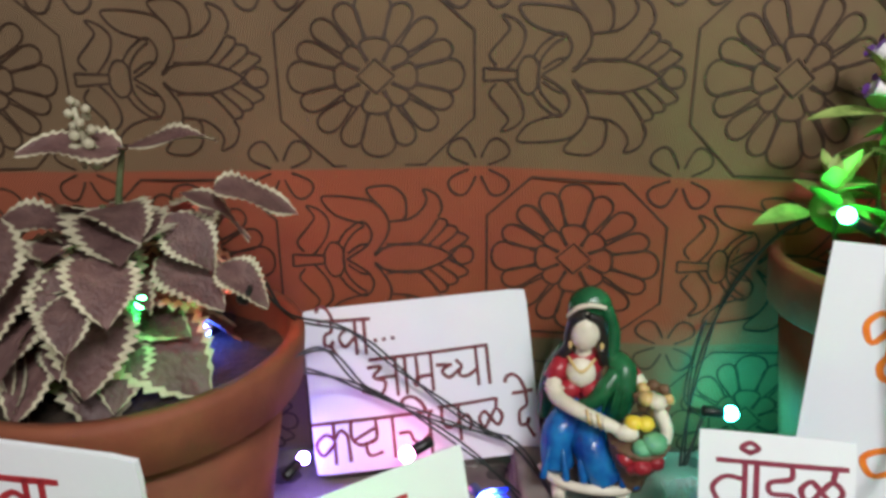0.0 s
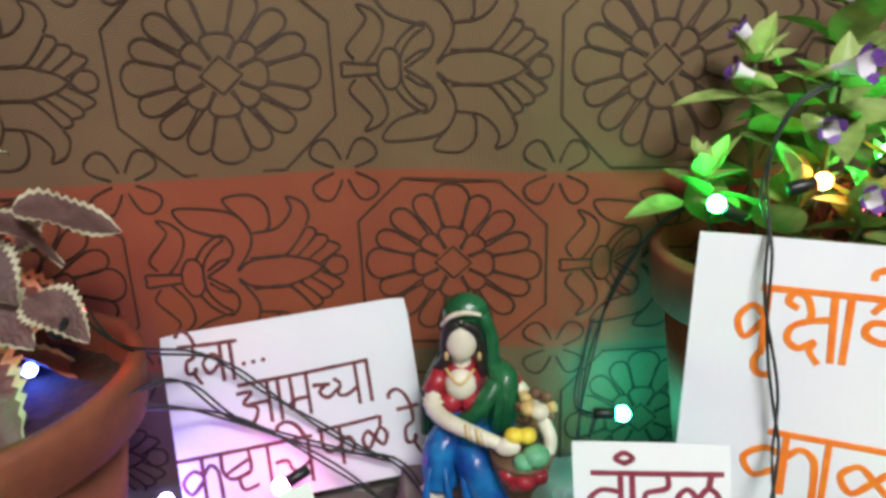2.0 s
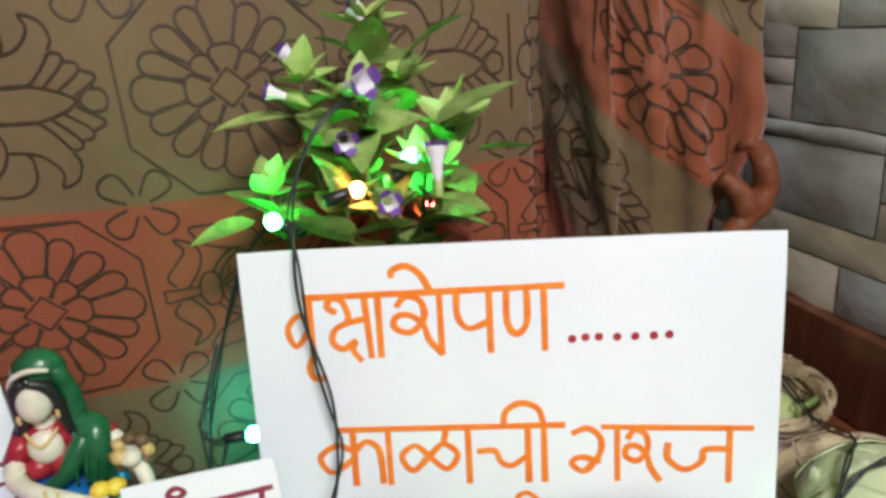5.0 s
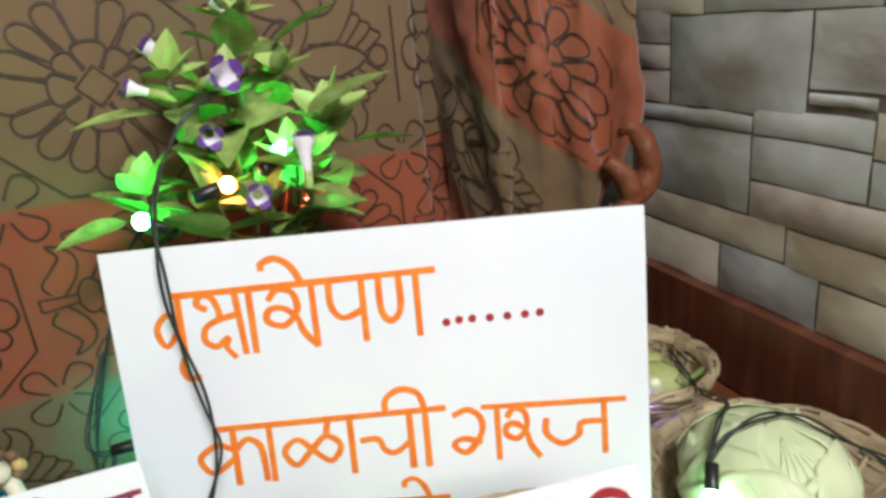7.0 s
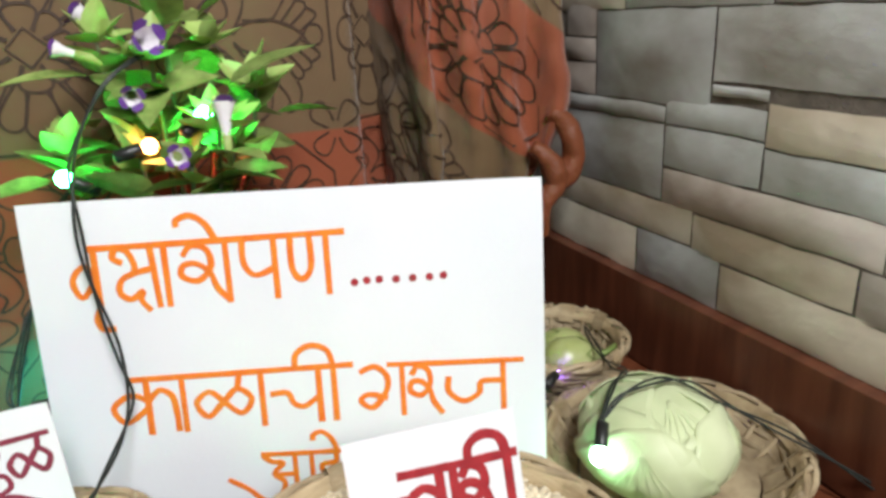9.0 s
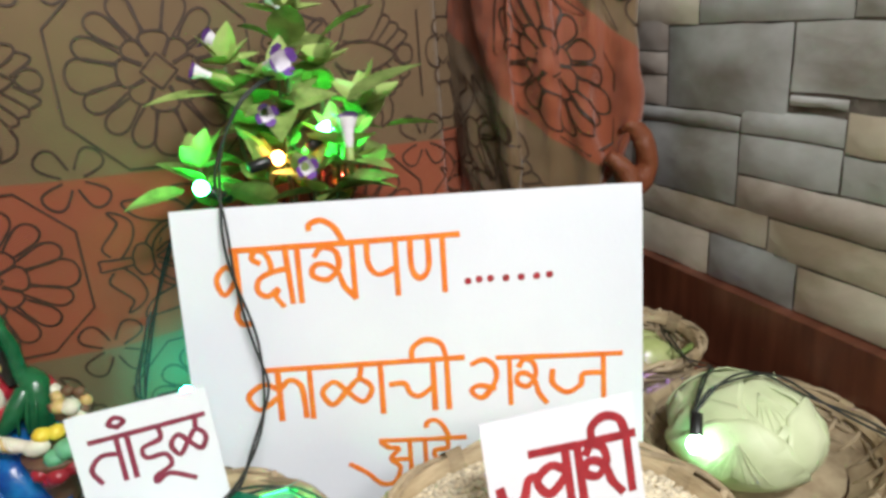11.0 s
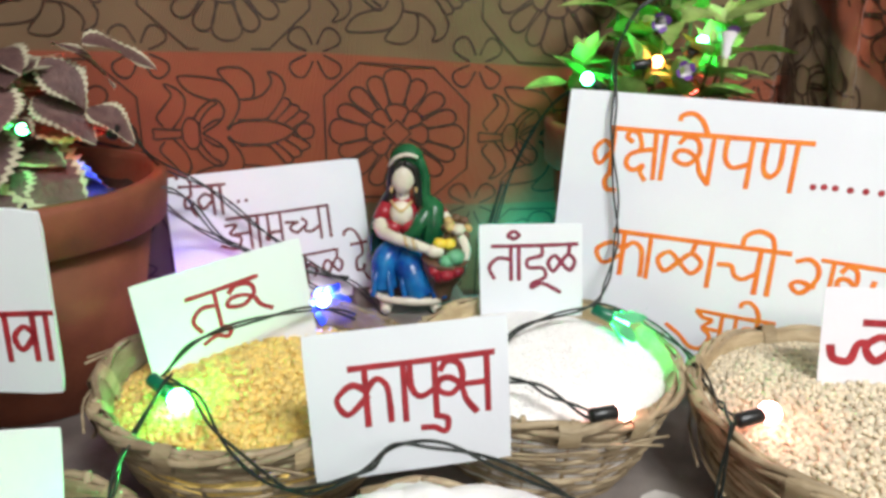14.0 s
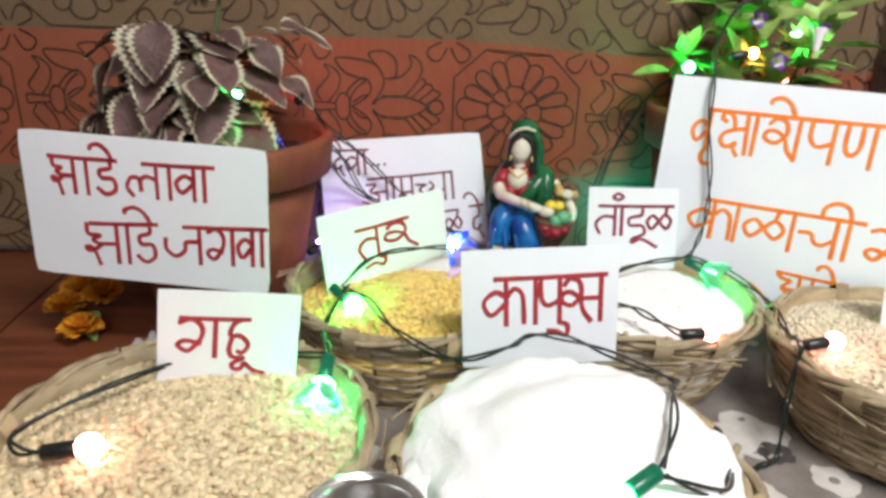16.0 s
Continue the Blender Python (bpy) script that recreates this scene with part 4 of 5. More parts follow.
def cotton(at, r):
    ob = thing("cotton_heap", (*at, FLOOR + 0.012), "fluffy white cotton wool overflowing a basket", "cotton")
    bm = bmesh.new()
    bmesh.ops.create_icosphere(bm, subdivisions=5, radius=1.0)
    for v in bm.verts:
        d = v.co.normalized()
        k = 1 + 0.10 * noise.noise(d * 2.3) + 0.05 * noise.noise(d * 6) + 0.02 * noise.noise(d * 16)
        v.co = Vector((d.x * r * k, d.y * r * k, 0.052 + d.z * 0.050 * k + 0.004 * noise.noise(d * 4)))
    part("fleece", bm, COTTON, ob)
    for i in range(9):
        a = rng.uniform(0, 6.28)
        bm = bmesh.new()
        bmesh.ops.create_icosphere(bm, subdivisions=3, radius=1.0)
        s = rng.uniform(0.014, 0.024)
        for v in bm.verts:
            d = v.co.normalized()
            v.co = d * s * (1 + 0.25 * noise.noise(d * 2.5 + Vector((i, 0, 0))) + 0.08 * noise.noise(d * 9)) * 1.0
            v.co.z *= 0.7
        bmesh.ops.translate(bm, verts=bm.verts, vec=(r * 0.78 * math.cos(a), r * 0.78 * math.sin(a), 0.056))
        part("tuft", bm, COTTON, ob)


cotton((0.055, 0.033), 0.089)


# ---- flower pots ----
def flower_pot(at, r, h, label, group="flower pots"):
    ob = thing("flower_pot", (*at, FLOOR + 0.003), label, "flower pot", group)
    bm = bmesh.new()
    lathe(bm, [(r * 0.60, 0), (r * 0.64, 0.002), (r * 0.86, h * 0.80), (r * 0.84, h * 0.80), (r * 0.60, 0.006), (0.001, 0.006)], 48)
    part("body", bm, TERRACOTTA, ob)
    bm = bmesh.new()
    lathe(bm, [(r * 0.85, h * 0.78), (r * 0.93, h * 0.785), (r * 0.965, h * 0.80), (r * 0.995, h * 0.97), (r * 0.985, h), (r * 0.91, h), (r * 0.90, h * 0.96), (r * 0.84, h * 0.79)], 48)
    part("rim", bm, TERRACOTTA, ob)
    bm = bmesh.new()
    bmesh.ops.create_grid(bm, x_segments=16, y_segments=16, size=r * 0.88)
    for v in bm.verts:
        q = max(abs(v.co.x), abs(v.co.y))
        d = math.hypot(v.co.x, v.co.y)
        if d > 1e-6:
            v.co *= q / d
        v.co.z = h * 0.87 + 0.004 * noise.noise(v.co * 60)
    part("soil", bm, SOIL, ob)
    return ob


LEFT_POT, RIGHT_POT = (-0.198, 0.392), (0.325, 0.452)
flower_pot(LEFT_POT, 0.108, 0.172, "wide terracotta flower pot planted with coleus")
flower_pot(RIGHT_POT, 0.086, 0.196, "terracotta flower pot planted with small purple flowers")


# ---- leaves and plants ----
def leaf_mesh(name, length, width, mat, droop=0.2, fold=0.25, serrate=0.0, rim_mat=None, seed=0):
    """A pointed leaf along +x with a folded midrib; its toothed margin may have another colour."""
    bm = bmesh.new()
    n = 24 if serrate else 8
    cols = (-1.0, -0.78, -0.4, 0.0, 0.4, 0.78, 1.0)
    rows = []
    for i in range(n + 1):
        t = i / n
        w = width * 0.5 * (math.sin(math.pi * min(1, t ** 0.72)) ** 0.85 if 0 < t < 1 else 0.02)
        if serrate and 0 < i < n:
            w *= 1 + serrate * (1 if i % 2 else -1)
        z = -droop * length * t * t
        row = []
        for c in cols:
            wave = 0.05 * length * math.sin(8 * t + seed + c) * c * c if serrate else 0.0
            row.append(bm.verts.new((length * t, w * c, z + fold * w * abs(c) + wave)))
        rows.append(row)
    for A, B in zip(rows, rows[1:]):
        for k in range(6):
            f = bm.faces.new((A[k], B[k], B[k + 1], A[k + 1]))
            f.smooth = True
            f.material_index = 1 if rim_mat and k in (0, 5) else 0
    if rim_mat:
        for B in rows[-3:]:
            for v in B:
                for f in v.link_faces:
                    f.material_index = 1 if min(B.index(x) if x in B else 3 for x in f.verts) in (0, 5) else f.material_index
    me = bpy.data.meshes.new(name)
    bm.to_mesh(me)
    bm.free()
    me.materials.append(mat)
    if rim_mat:
        me.materials.append(rim_mat)
    return me


def aim(at, yaw, pitch, roll=0.0, scale=1.0):
    return Matrix.Translation(at) @ Euler((radians(roll), radians(-pitch), radians(yaw)), "XYZ").to_matrix().to_4x4() @ Matrix.Scale(scale, 4)


def plant_part(name, me, m, parent):
    ob = new(name, me)
    ob.parent = parent
    ob.matrix_basis = m
    return ob


# coleus: broad dusky purple leaves with cream toothed margins
coleus = thing("coleus_plant", (LEFT_POT[0] - 0.008, LEFT_POT[1] - 0.005, FLOOR + 0.150), "coleus with dusky purple leaves and cream toothed margins", "plant")
col_leaves = [leaf_mesh("leaf", 0.076, 0.064, COLEUS, 0.30, 0.16, 0.10, COLEUS_RIM, s) for s in (0, 2, 4)]
prng = random.Random(21)
for k in range(7):
    a = radians(51 * k + 10)
    lean = prng.uniform(0.015, 0.055)
    hgt = prng.uniform(0.08, 0.130) if k else 0.145
    tip = Vector((lean * math.cos(a), lean * math.sin(a), hgt))
    bm = bmesh.new()
    pts = smoothline([(0.01 * math.cos(a), 0.01 * math.sin(a), -0.012), tip * 0.55 + Vector((0, 0, 0.01)), tip], 5)
    tube(bm, pts, [0.0032 - 0.0016 * i / len(pts) for i in range(len(pts))], 6)
    part("stem", bm, STEM, coleus)
    for lev in range(3):
        q = tip * (0.45 + 0.27 * lev)
        size = (1.0, 0.85, 0.62)[lev] * prng.uniform(0.85, 1.1)
        for m in range(2):
            yaw = math.degrees(a) + 180 * m + 90 * lev + prng.uniform(-25, 25)
            plant_part("leaf", col_leaves[prng.randrange(3)], aim(q, yaw, prng.uniform(-40, 10) + 14 * lev, prng.uniform(-20, 20), size), coleus)
for k in range(34):
    yaw = prng.uniform(-185, 5)
    rr = prng.uniform(0.03, 0.075)
    q = Vector((rr * math.cos(radians(yaw)), rr * math.sin(radians(yaw)), prng.uniform(0.025, 0.125)))
    plant_part("leaf", col_leaves[k % 3], aim(q, yaw + prng.uniform(-30, 30), prng.uniform(-62, -8), prng.uniform(-30, 30), prng.uniform(0.45, 0.75)), coleus)
bm = bmesh.new()
tube(bm, [(0, 0, 0.135), (0.004, -0.004, 0.155), (0.002, -0.006, 0.175)], 0.0016, 5)
for i in range(16):
    a, zz = i * 2.4, 0.138 + i * 0.0024
    bmesh.ops.create_icosphere(bm, subdivisions=1, radius=0.0042 - 0.0001 * i, matrix=Matrix.Translation((0.004 + 0.005 * math.cos(a), -0.004 + 0.005 * math.sin(a), zz)))
part("flower_spike", bm, COLEUS_RIM, coleus, "pale budding flower spike")

# torenia: pointed green leaves, white-throated purple flowers
torenia = thing("torenia_plant", (*RIGHT_POT, FLOOR + 0.172), "leafy green plant with small white and purple flowers", "plant")
green = [leaf_mesh("leaf", 0.048, 0.028, LEAF, d, 0.3) for d in (0.1, 0.3)]
long_leaf = leaf_mesh("leaf", 0.072, 0.026, LEAF, 0.12, 0.3)
pale = leaf_mesh("bud_leaf", 0.022, 0.012, LEAF_PALE, -0.1, 0.4)


def local(p):
    return Vector(p) - Vector((*RIGHT_POT, FLOOR + 0.172))


def torenia_flower(at, yaw, pitch, size=1.0):
    m = aim(at, yaw, pitch, 0, size)
    bm = bmesh.new()
    ring0 = None
    for t, r in ((0, 0.0022), (0.3, 0.0030), (0.65, 0.0042), (0.95, 0.0070)):
        ring = [bm.verts.new(m @ Vector((0.022 * t, r * math.cos(a), r * math.sin(a)))) for a in [2 * math.pi * k / 12 for k in range(12)]]
        if ring0:
            for k in range(12):
                bm.faces.new((ring0[k], ring0[(k + 1) % 12], ring[(k + 1) % 12], ring[k]))
        ring0 = ring
    flower = part("flower", bm, PETAL_WHITE, torenia)
    bm = bmesh.new()
    for p in range(4):
        c = p * math.pi / 2 + 0.4
        pts = [bm.verts.new(m @ Vector((0.021 + 0.003 * math.sin(k * 0.7), math.cos(c + da) * rr, math.sin(c + da) * rr))) for k, (da, rr) in enumerate(((-0.62, 0.0068), (-0.6, 0.0088), (-0.25, 0.0102), (0.25, 0.0102), (0.6, 0.0088), (0.62, 0.0068)))]
        bm.faces.new(pts)
    part("petals", bm, PETAL_PURPLE, flower, "purple petal lobes")
    bm = bmesh.new()
    tube(bm, [m @ Vector((-0.014, 0, -0.003)), m @ Vector((-0.005, 0, 0)), m @ Vector((0.006, 0, 0))], [0.0012, 0.0032, 0.0030], 6)
    part("calyx", bm, LEAF_PALE, flower)


shoots = (((0.296, 0.455, 0.292), 1.0), ((0.318, 0.402, 0.280), 1.0), ((0.335, 0.43, 0.325), 1.1), ((0.262, 0.440, 0.222), 1.0), ((0.345, 0.372, 0.235), 1.0),
          ((0.385, 0.410, 0.255), 1.0), ((0.300, 0.398, 0.222), 1.0), ((0.365, 0.44, 0.285), 1.0), ((0.325, 0.375, 0.215), 0.9), ((0.36, 0.40, 0.215), 0.9))
for tip, s in shoots:
    q = local(tip)
    bm = bmesh.new()
    root = Vector((q.x * 0.25, q.y * 0.25, -0.008))
    pts = smoothline([root, root.lerp(q, 0.55) + Vector((q.x * 0.15, q.y * 0.15, -0.008)), q], 6)
    tube(bm, pts, [0.0022 - 0.001 * i / len(pts) for i in range(len(pts))], 6)
    part("stem", bm, STEM, torenia)
    for f, n, sc in ((0.50, 2, 0.95), (0.72, 3, 1.0), (0.90, 4, 0.80)):
        w = pts[int(f * (len(pts) - 1))]
        for k in range(n):
            yaw = prng.uniform(0, 360)
            plant_part("leaf", green[prng.randrange(2)], aim(w, yaw, prng.uniform(-10, 50), prng.uniform(-35, 35), 1.02 * sc * s * prng.uniform(0.75, 1.1)), torenia)
    for k in range(8):
        plant_part("bud_leaf", pale, aim(q, 72 * k + prng.uniform(-20, 20), prng.uniform(0, 65), prng.uniform(-30, 30), prng.uniform(0.9, 1.7)), torenia)
for at, yaw, pitch, sc in (((0.36, 0.385, 0.262), -5, 25, 0.9), ((0.350, 0.40, 0.305), 10, 30, 0.75), ((0.285, 0.44, 0.272), 190, 5, 0.75), ((0.25, 0.445, 0.207), 200, 0, 0.65), ((0.34, 0.365, 0.222), -80, 10, 0.9), ((0.395, 0.40, 0.238), -20, 5, 0.6)):
    plant_part("leaf", long_leaf, aim(local(at), yaw, pitch, prng.uniform(-30, 30), sc), torenia)
for at, yaw, pitch, sc in (((0.305, 0.46, 0.300), 160, 35, 1.0), ((0.308, 0.400, 0.290), -75, 10, 1.1), ((0.344, 0.352, 0.232), 60, 78, 1.1), ((0.340, 0.425, 0.322), 150, 50, 0.9), ((0.283, 0.425, 0.285), 170, 20, 0.8), ((0.302, 0.395, 0.262), -100, -5, 0.8), ((0.352, 0.435, 0.338), 20, 60, 0.9), ((0.318, 0.375, 0.222), -100, 10, 0.8)):
    torenia_flower(local(at), yaw, pitch, sc)


# ---- cabbage and brinjals ----
def cabbage(at, r):
    """A firm head wrapped in overlapping leaves with loose, curling edges and fine ribs."""
    ob = thing("cabbage", at, "pale green cabbage with veined outer leaves in a basket", "cabbage")
    bm = bmesh.new()
    bmesh.ops.create_uvsphere(bm, u_segments=40, v_segments=26, radius=1.0)
    for v in bm.verts:
        d = v.co.normalized()
        v.co = d * r * (0.96 + 0.05 * noise.noise(d * 1.8) + 0.015 * noise.noise(d * 6))
        v.co.z *= 0.68
    part("heart", bm, CABBAGE, ob)
    for k, (az, el, span) in enumerate(((-110, 35, 1.05), (10, 30, 1.0), (130, 30, 1.1), (-60, -5, 1.0), (200, 0, 1.0), (-150, -10, 0.95), (60, -5, 1.0))):
        turn = Matrix.Rotation(radians(az), 3, "Z") @ Matrix.Rotation(radians(90 - el), 3, "Y")
        bm = bmesh.new()
        rings = [[bm.verts.new(turn @ Vector((0, 0, r * (0.985 + 0.012 * k))))]]
        for j in range(1, 13):
            ring = []
            for i in range(40):
                a = 2 * math.pi * i / 40
                th = span * j / 12 * (1 + 0.10 * math.sin(3 * a + k) + 0.02 * math.sin(11 * a))
                edge = max(0.0, j / 12 - 0.75)
                rr = r * (0.985 + 0.012 * k + 0.035 * noise.noise(Vector((math.cos(a) * th * 2.2, math.sin(a) * th * 2.2, k * 5))) + edge * (0.06 + 0.10 * math.sin(5 * a + 2 * k)))
                q = turn @ Vector((rr * math.sin(th) * math.cos(a), rr * math.sin(th) * math.sin(a), rr * math.cos(th)))
                ring.append(bm.verts.new((q.x, q.y, max(q.z * 0.68, -0.68 * r))))
            rings.append(ring)
        for i in range(40):
            bm.faces.new((rings[0][0], rings[1][i], rings[1][(i + 1) % 40]))
        for A, B in zip(rings[1:], rings[2:]):
            for i in range(40):
                bm.faces.new((A[i], B[i], B[(i + 1) % 40], A[(i + 1) % 40]))
        leaf = part("leaf", bm, CABBAGE, ob)
        sol = leaf.modifiers.new("thick", "SOLIDIFY")
        sol.thickness = 0.0008
        bm = bmesh.new()
        for w in range(-3, 4):
            pts = []
            for t in range(9):
                x, y = (t / 8 - 0.85) * span, w * 0.16 * (t / 8)
                d = Vector((x, y, 1.0)).normalized()
                q = turn @ (d * r * (1.0 + 0.012 * k))
                pts.append((q.x, q.y, q.z * 0.68))
            tube(bm, pts, [0.0004 - 0.00003 * t for t in range(9)], 4)
        part("rib", bm, CABBAGE_VEIN, leaf)


cabbage((0.560, 0.190, FLOOR + 0.044), 0.053)


def brinjal(at, yaw, pitch, size):
    ob = thing("brinjal", at, "round pale green brinjal with dark stalk in a small basket", "vegetable", "brinjals")
    ob.matrix_world = aim(at, yaw, pitch, 0, size)
    bm = bmesh.new()
    lathe(bm, [(0.001, -0.026), (0.012, -0.023), (0.020, -0.010), (0.020, 0.004), (0.013, 0.018), (0.007, 0.026), (0.001, 0.028)], 20)
    bmesh.ops.rotate(bm, verts=bm.verts, cent=(0, 0, 0), matrix=Matrix.Rotation(math.pi / 2, 3, "Y"))
    part("fruit", bm, BRINJAL, ob)
    bm = bmesh.new()
    for k in range(5):
        a = k * 1.2566
        pts = [bm.verts.new(p) for p in ((0.029, 0, 0), (0.017, 0.0145 * math.cos(a - 0.45), 0.0145 * math.sin(a - 0.45)), (0.006, 0.0205 * math.cos(a), 0.0205 * math.sin(a)), (0.017, 0.0145 * math.cos(a + 0.45), 0.0145 * math.sin(a + 0.45)))]
        bm.faces.new(pts)
    tube(bm, [(0.027, 0, 0), (0.036, 0.001, 0.002), (0.046, 0.003, 0.006)], [0.0035, 0.0028, 0.0032], 6)
    part("calyx", bm, LEAF, ob, "green stalk and calyx")


brinjal((0.600, 0.316, FLOOR + 0.036), -18, -4, 1.0)
brinjal((0.625, 0.350, FLOOR + 0.026), 120, 10, 0.9)
brinjal((0.588, 0.362, FLOOR + 0.026), 60, 0, 0.9)


# ---- clay figurine: one plain painted shape ----
def figurine(at, rz, size):
    mats = [mixed("figure_" + n, a, b, 50, rough, 0.25, 120) for n, a, b, rough in (
        ("blue", (0.006, 0.05, 0.26), (0.015, 0.19, 0.48), 0.25), ("red", (0.30, 0.012, 0.022), (0.40, 0.03, 0.045), 0.3), ("green", (0.006, 0.07, 0.025), (0.018, 0.13, 0.05), 0.25),
        ("cream", (0.66, 0.60, 0.48), (0.76, 0.70, 0.58), 0.45), ("black", (0.012, 0.010, 0.010), (0.02, 0.018, 0.016), 0.4), ("brown", (0.12, 0.06, 0.03), (0.2, 0.11, 0.06), 0.6),
        ("yellow", (0.75, 0.5, 0.03), (0.8, 0.6, 0.06), 0.5), ("gold", (0.55, 0.36, 0.12), (0.62, 0.45, 0.2), 0.35), ("leaf", (0.12, 0.38, 0.20), (0.2, 0.48, 0.28), 0.5))]
    bm = bmesh.new()

    def blob(c, r, k, turn=(0, 0, 0), rough=0.0, sub=3):
        m = Matrix.Translation(c) @ Euler([radians(t) for t in turn]).to_matrix().to_4x4() @ Matrix.Diagonal((*r, 1))
        got = bmesh.ops.create_icosphere(bm, subdivisions=sub, radius=1.0)
        for v in got["verts"]:
            d = v.co.copy()
            v.co = m @ (d * (1 + rough * noise.noise(d * 3 + Vector(c) * 50)))
        for f in {f for v in got["verts"] for f in v.link_faces}:
            f.material_index, f.smooth = k, True

    def limb(pts, radii, k, sides=12):
        old = set(bm.faces)
        sm = smoothline(pts, 5)
        rr = [np.interp(i / (len(sm) - 1), np.linspace(0, 1, len(radii)), radii) for i in range(len(sm))]
        tube(bm, sm, [float(x) for x in rr], sides)
        for f in set(bm.faces) - old:
            f.material_index, f.smooth = k, True

    # plinth and seat behind the legs, facing -y
    blob((0.004, 0.014, 0.016), (0.036, 0.030, 0.018), 5, rough=0.15)
    blob((0.004, 0.016, 0.046), (0.032, 0.026, 0.030), 0, rough=0.06)
    # two knees and the skirt sweeping down to a pale hem
    limb([(-0.006, 0.012, 0.056), (-0.022, -0.018, 0.055), (-0.028, -0.027, 0.043), (-0.026, -0.030, 0.020)], [0.017, 0.0155, 0.0145, 0.0150], 0, 18)
    limb([(0.004, 0.010, 0.052), (0.000, -0.026, 0.047), (0.007, -0.035, 0.034), (0.016, -0.036, 0.018)], [0.018, 0.0165, 0.0165, 0.0180], 0, 18)
    limb([(0.012, 0.000, 0.042), (0.022, -0.024, 0.034), (0.032, -0.028, 0.016)], [0.018, 0.016, 0.014], 0, 16)
    for a, b, c in ((-0.034, -0.036, -0.038), (-0.022, -0.020, -0.018), (-0.008, -0.006, -0.003), (0.008, 0.014, 0.016), (0.018, 0.026, 0.030), (0.024, 0.034, 0.041)):
        limb([(a, -0.040, 0.043), (b, -0.046, 0.030), (c, -0.048, 0.017)], [0.0016, 0.0030, 0.0036], 0, 8)
    limb([(-0.042, -0.030, 0.016), (-0.026, -0.047, 0.014), (0.004, -0.052, 0.013), (0.034, -0.046, 0.013), (0.046, -0.026, 0.015)], [0.0030, 0.0042, 0.0045, 0.0042, 0.0030], 3)
    limb([(-0.024, -0.036, 0.014), (-0.024, -0.042, 0.004), (-0.024, -0.052, 0.002)], [0.0075, 0.0070, 0.0055], 3)
    limb([(0.030, -0.036, 0.012), (0.031, -0.042, 0.004), (0.033, -0.050, 0.002)], [0.0065, 0.0065, 0.0050], 3)
    # bodice, bare neckline, neck and plain head leaning to one side
    limb([(-0.006, 0.014, 0.064), (-0.008, 0.013, 0.084), (-0.010, 0.011, 0.102), (-0.010, 0.010, 0.116)], [0.019, 0.017, 0.021, 0.013], 1, 18)
    blob((-0.019, -0.004, 0.083), (0.0105, 0.0105, 0.0100), 1)
    blob((0.000, -0.004, 0.083), (0.0105, 0.0105, 0.0100), 1)
    blob((-0.010, -0.003, 0.099), (0.0135, 0.0105, 0.0150), 3)
    blob((-0.024, 0.006, 0.109), (0.0080, 0.0085, 0.0075), 1)
    limb([(-0.010, 0.006, 0.108), (-0.009, 0.003, 0.124)], [0.0090, 0.0075], 3)
    blob((-0.008, -0.005, 0.140), (0.0128, 0.0115, 0.0180), 3, (0, 6, 0), sub=4)
    limb([(-0.022, -0.004, 0.114), (-0.010, -0.0125, 0.104), (0.002, -0.004, 0.114)], [0.0012, 0.0020, 0.0012], 7, 8)
    # dark hair parted over the brow and falling at both sides
    blob((-0.007, 0.006, 0.149), (0.0175, 0.0125, 0.0200), 4)
    limb([(-0.009, -0.0135, 0.159), (-0.018, -0.009, 0.152), (-0.0215, -0.004, 0.138), (-0.022, 0.0, 0.122), (-0.030, 0.004, 0.108), (-0.036, 0.006, 0.092)], [0.0030, 0.0045, 0.0045, 0.0055, 0.0055, 0.0030], 4)
    limb([(-0.006, -0.0135, 0.159), (0.004, -0.010, 0.152), (0.0075, -0.005, 0.138), (0.008, -0.002, 0.122), (0.010, 0.0, 0.108)], [0.0030, 0.0045, 0.0045, 0.0050, 0.0040], 4)
    for sx in (-0.0205, 0.0065):
        blob((sx, -0.009, 0.128), (0.0018, 0.0018, 0.0042), 7, sub=2)
    # veil: cap with a pale border, falling behind one shoulder and crossing the other
    blob((-0.005, 0.010, 0.158), (0.0195, 0.0150, 0.0180), 2, rough=0.04)
    limb([(-0.024, -0.002, 0.152), (-0.016, -0.009, 0.163), (-0.004, -0.011, 0.1675), (0.008, -0.007, 0.164)], [0.0016, 0.0022, 0.0022, 0.0016], 3, 8)
    limb([(0.008, 0.004, 0.160), (0.015, 0.002, 0.140), (0.016, 0.002, 0.120), (0.022, 0.001, 0.108)], [0.0065, 0.0070, 0.0070, 0.0080], 2)
    limb([(0.018, 0.006, 0.112), (0.026, -0.002, 0.104), (0.026, -0.007, 0.090), (0.024, -0.008, 0.072), (0.020, -0.004, 0.058)], [0.0090, 0.0125, 0.0130, 0.0120, 0.0080], 2, 18)
    limb([(0.020, -0.008, 0.104), (0.012, -0.015, 0.092), (0.002, -0.017, 0.079), (-0.012, -0.014, 0.070)], [0.0075, 0.0085, 0.0070, 0.0045], 2, 16)
    for k in range(3):
        limb([(0.017 + 0.006 * k, -0.012, 0.106), (0.013 + 0.007 * k, -0.021, 0.088), (0.010 + 0.007 * k, -0.020, 0.070)], [0.0012, 0.0018, 0.0012], 2, 6)
    limb([(-0.024, 0.010, 0.118), (-0.034, 0.014, 0.094), (-0.040, 0.014, 0.068), (-0.043, 0.010, 0.042)], [0.0060, 0.0085, 0.0090, 0.0050], 2)
    # arms: one across the lap, the other round the basket
    limb([(-0.026, 0.004, 0.108), (-0.034, -0.004, 0.090)], [0.0085, 0.0095], 1)
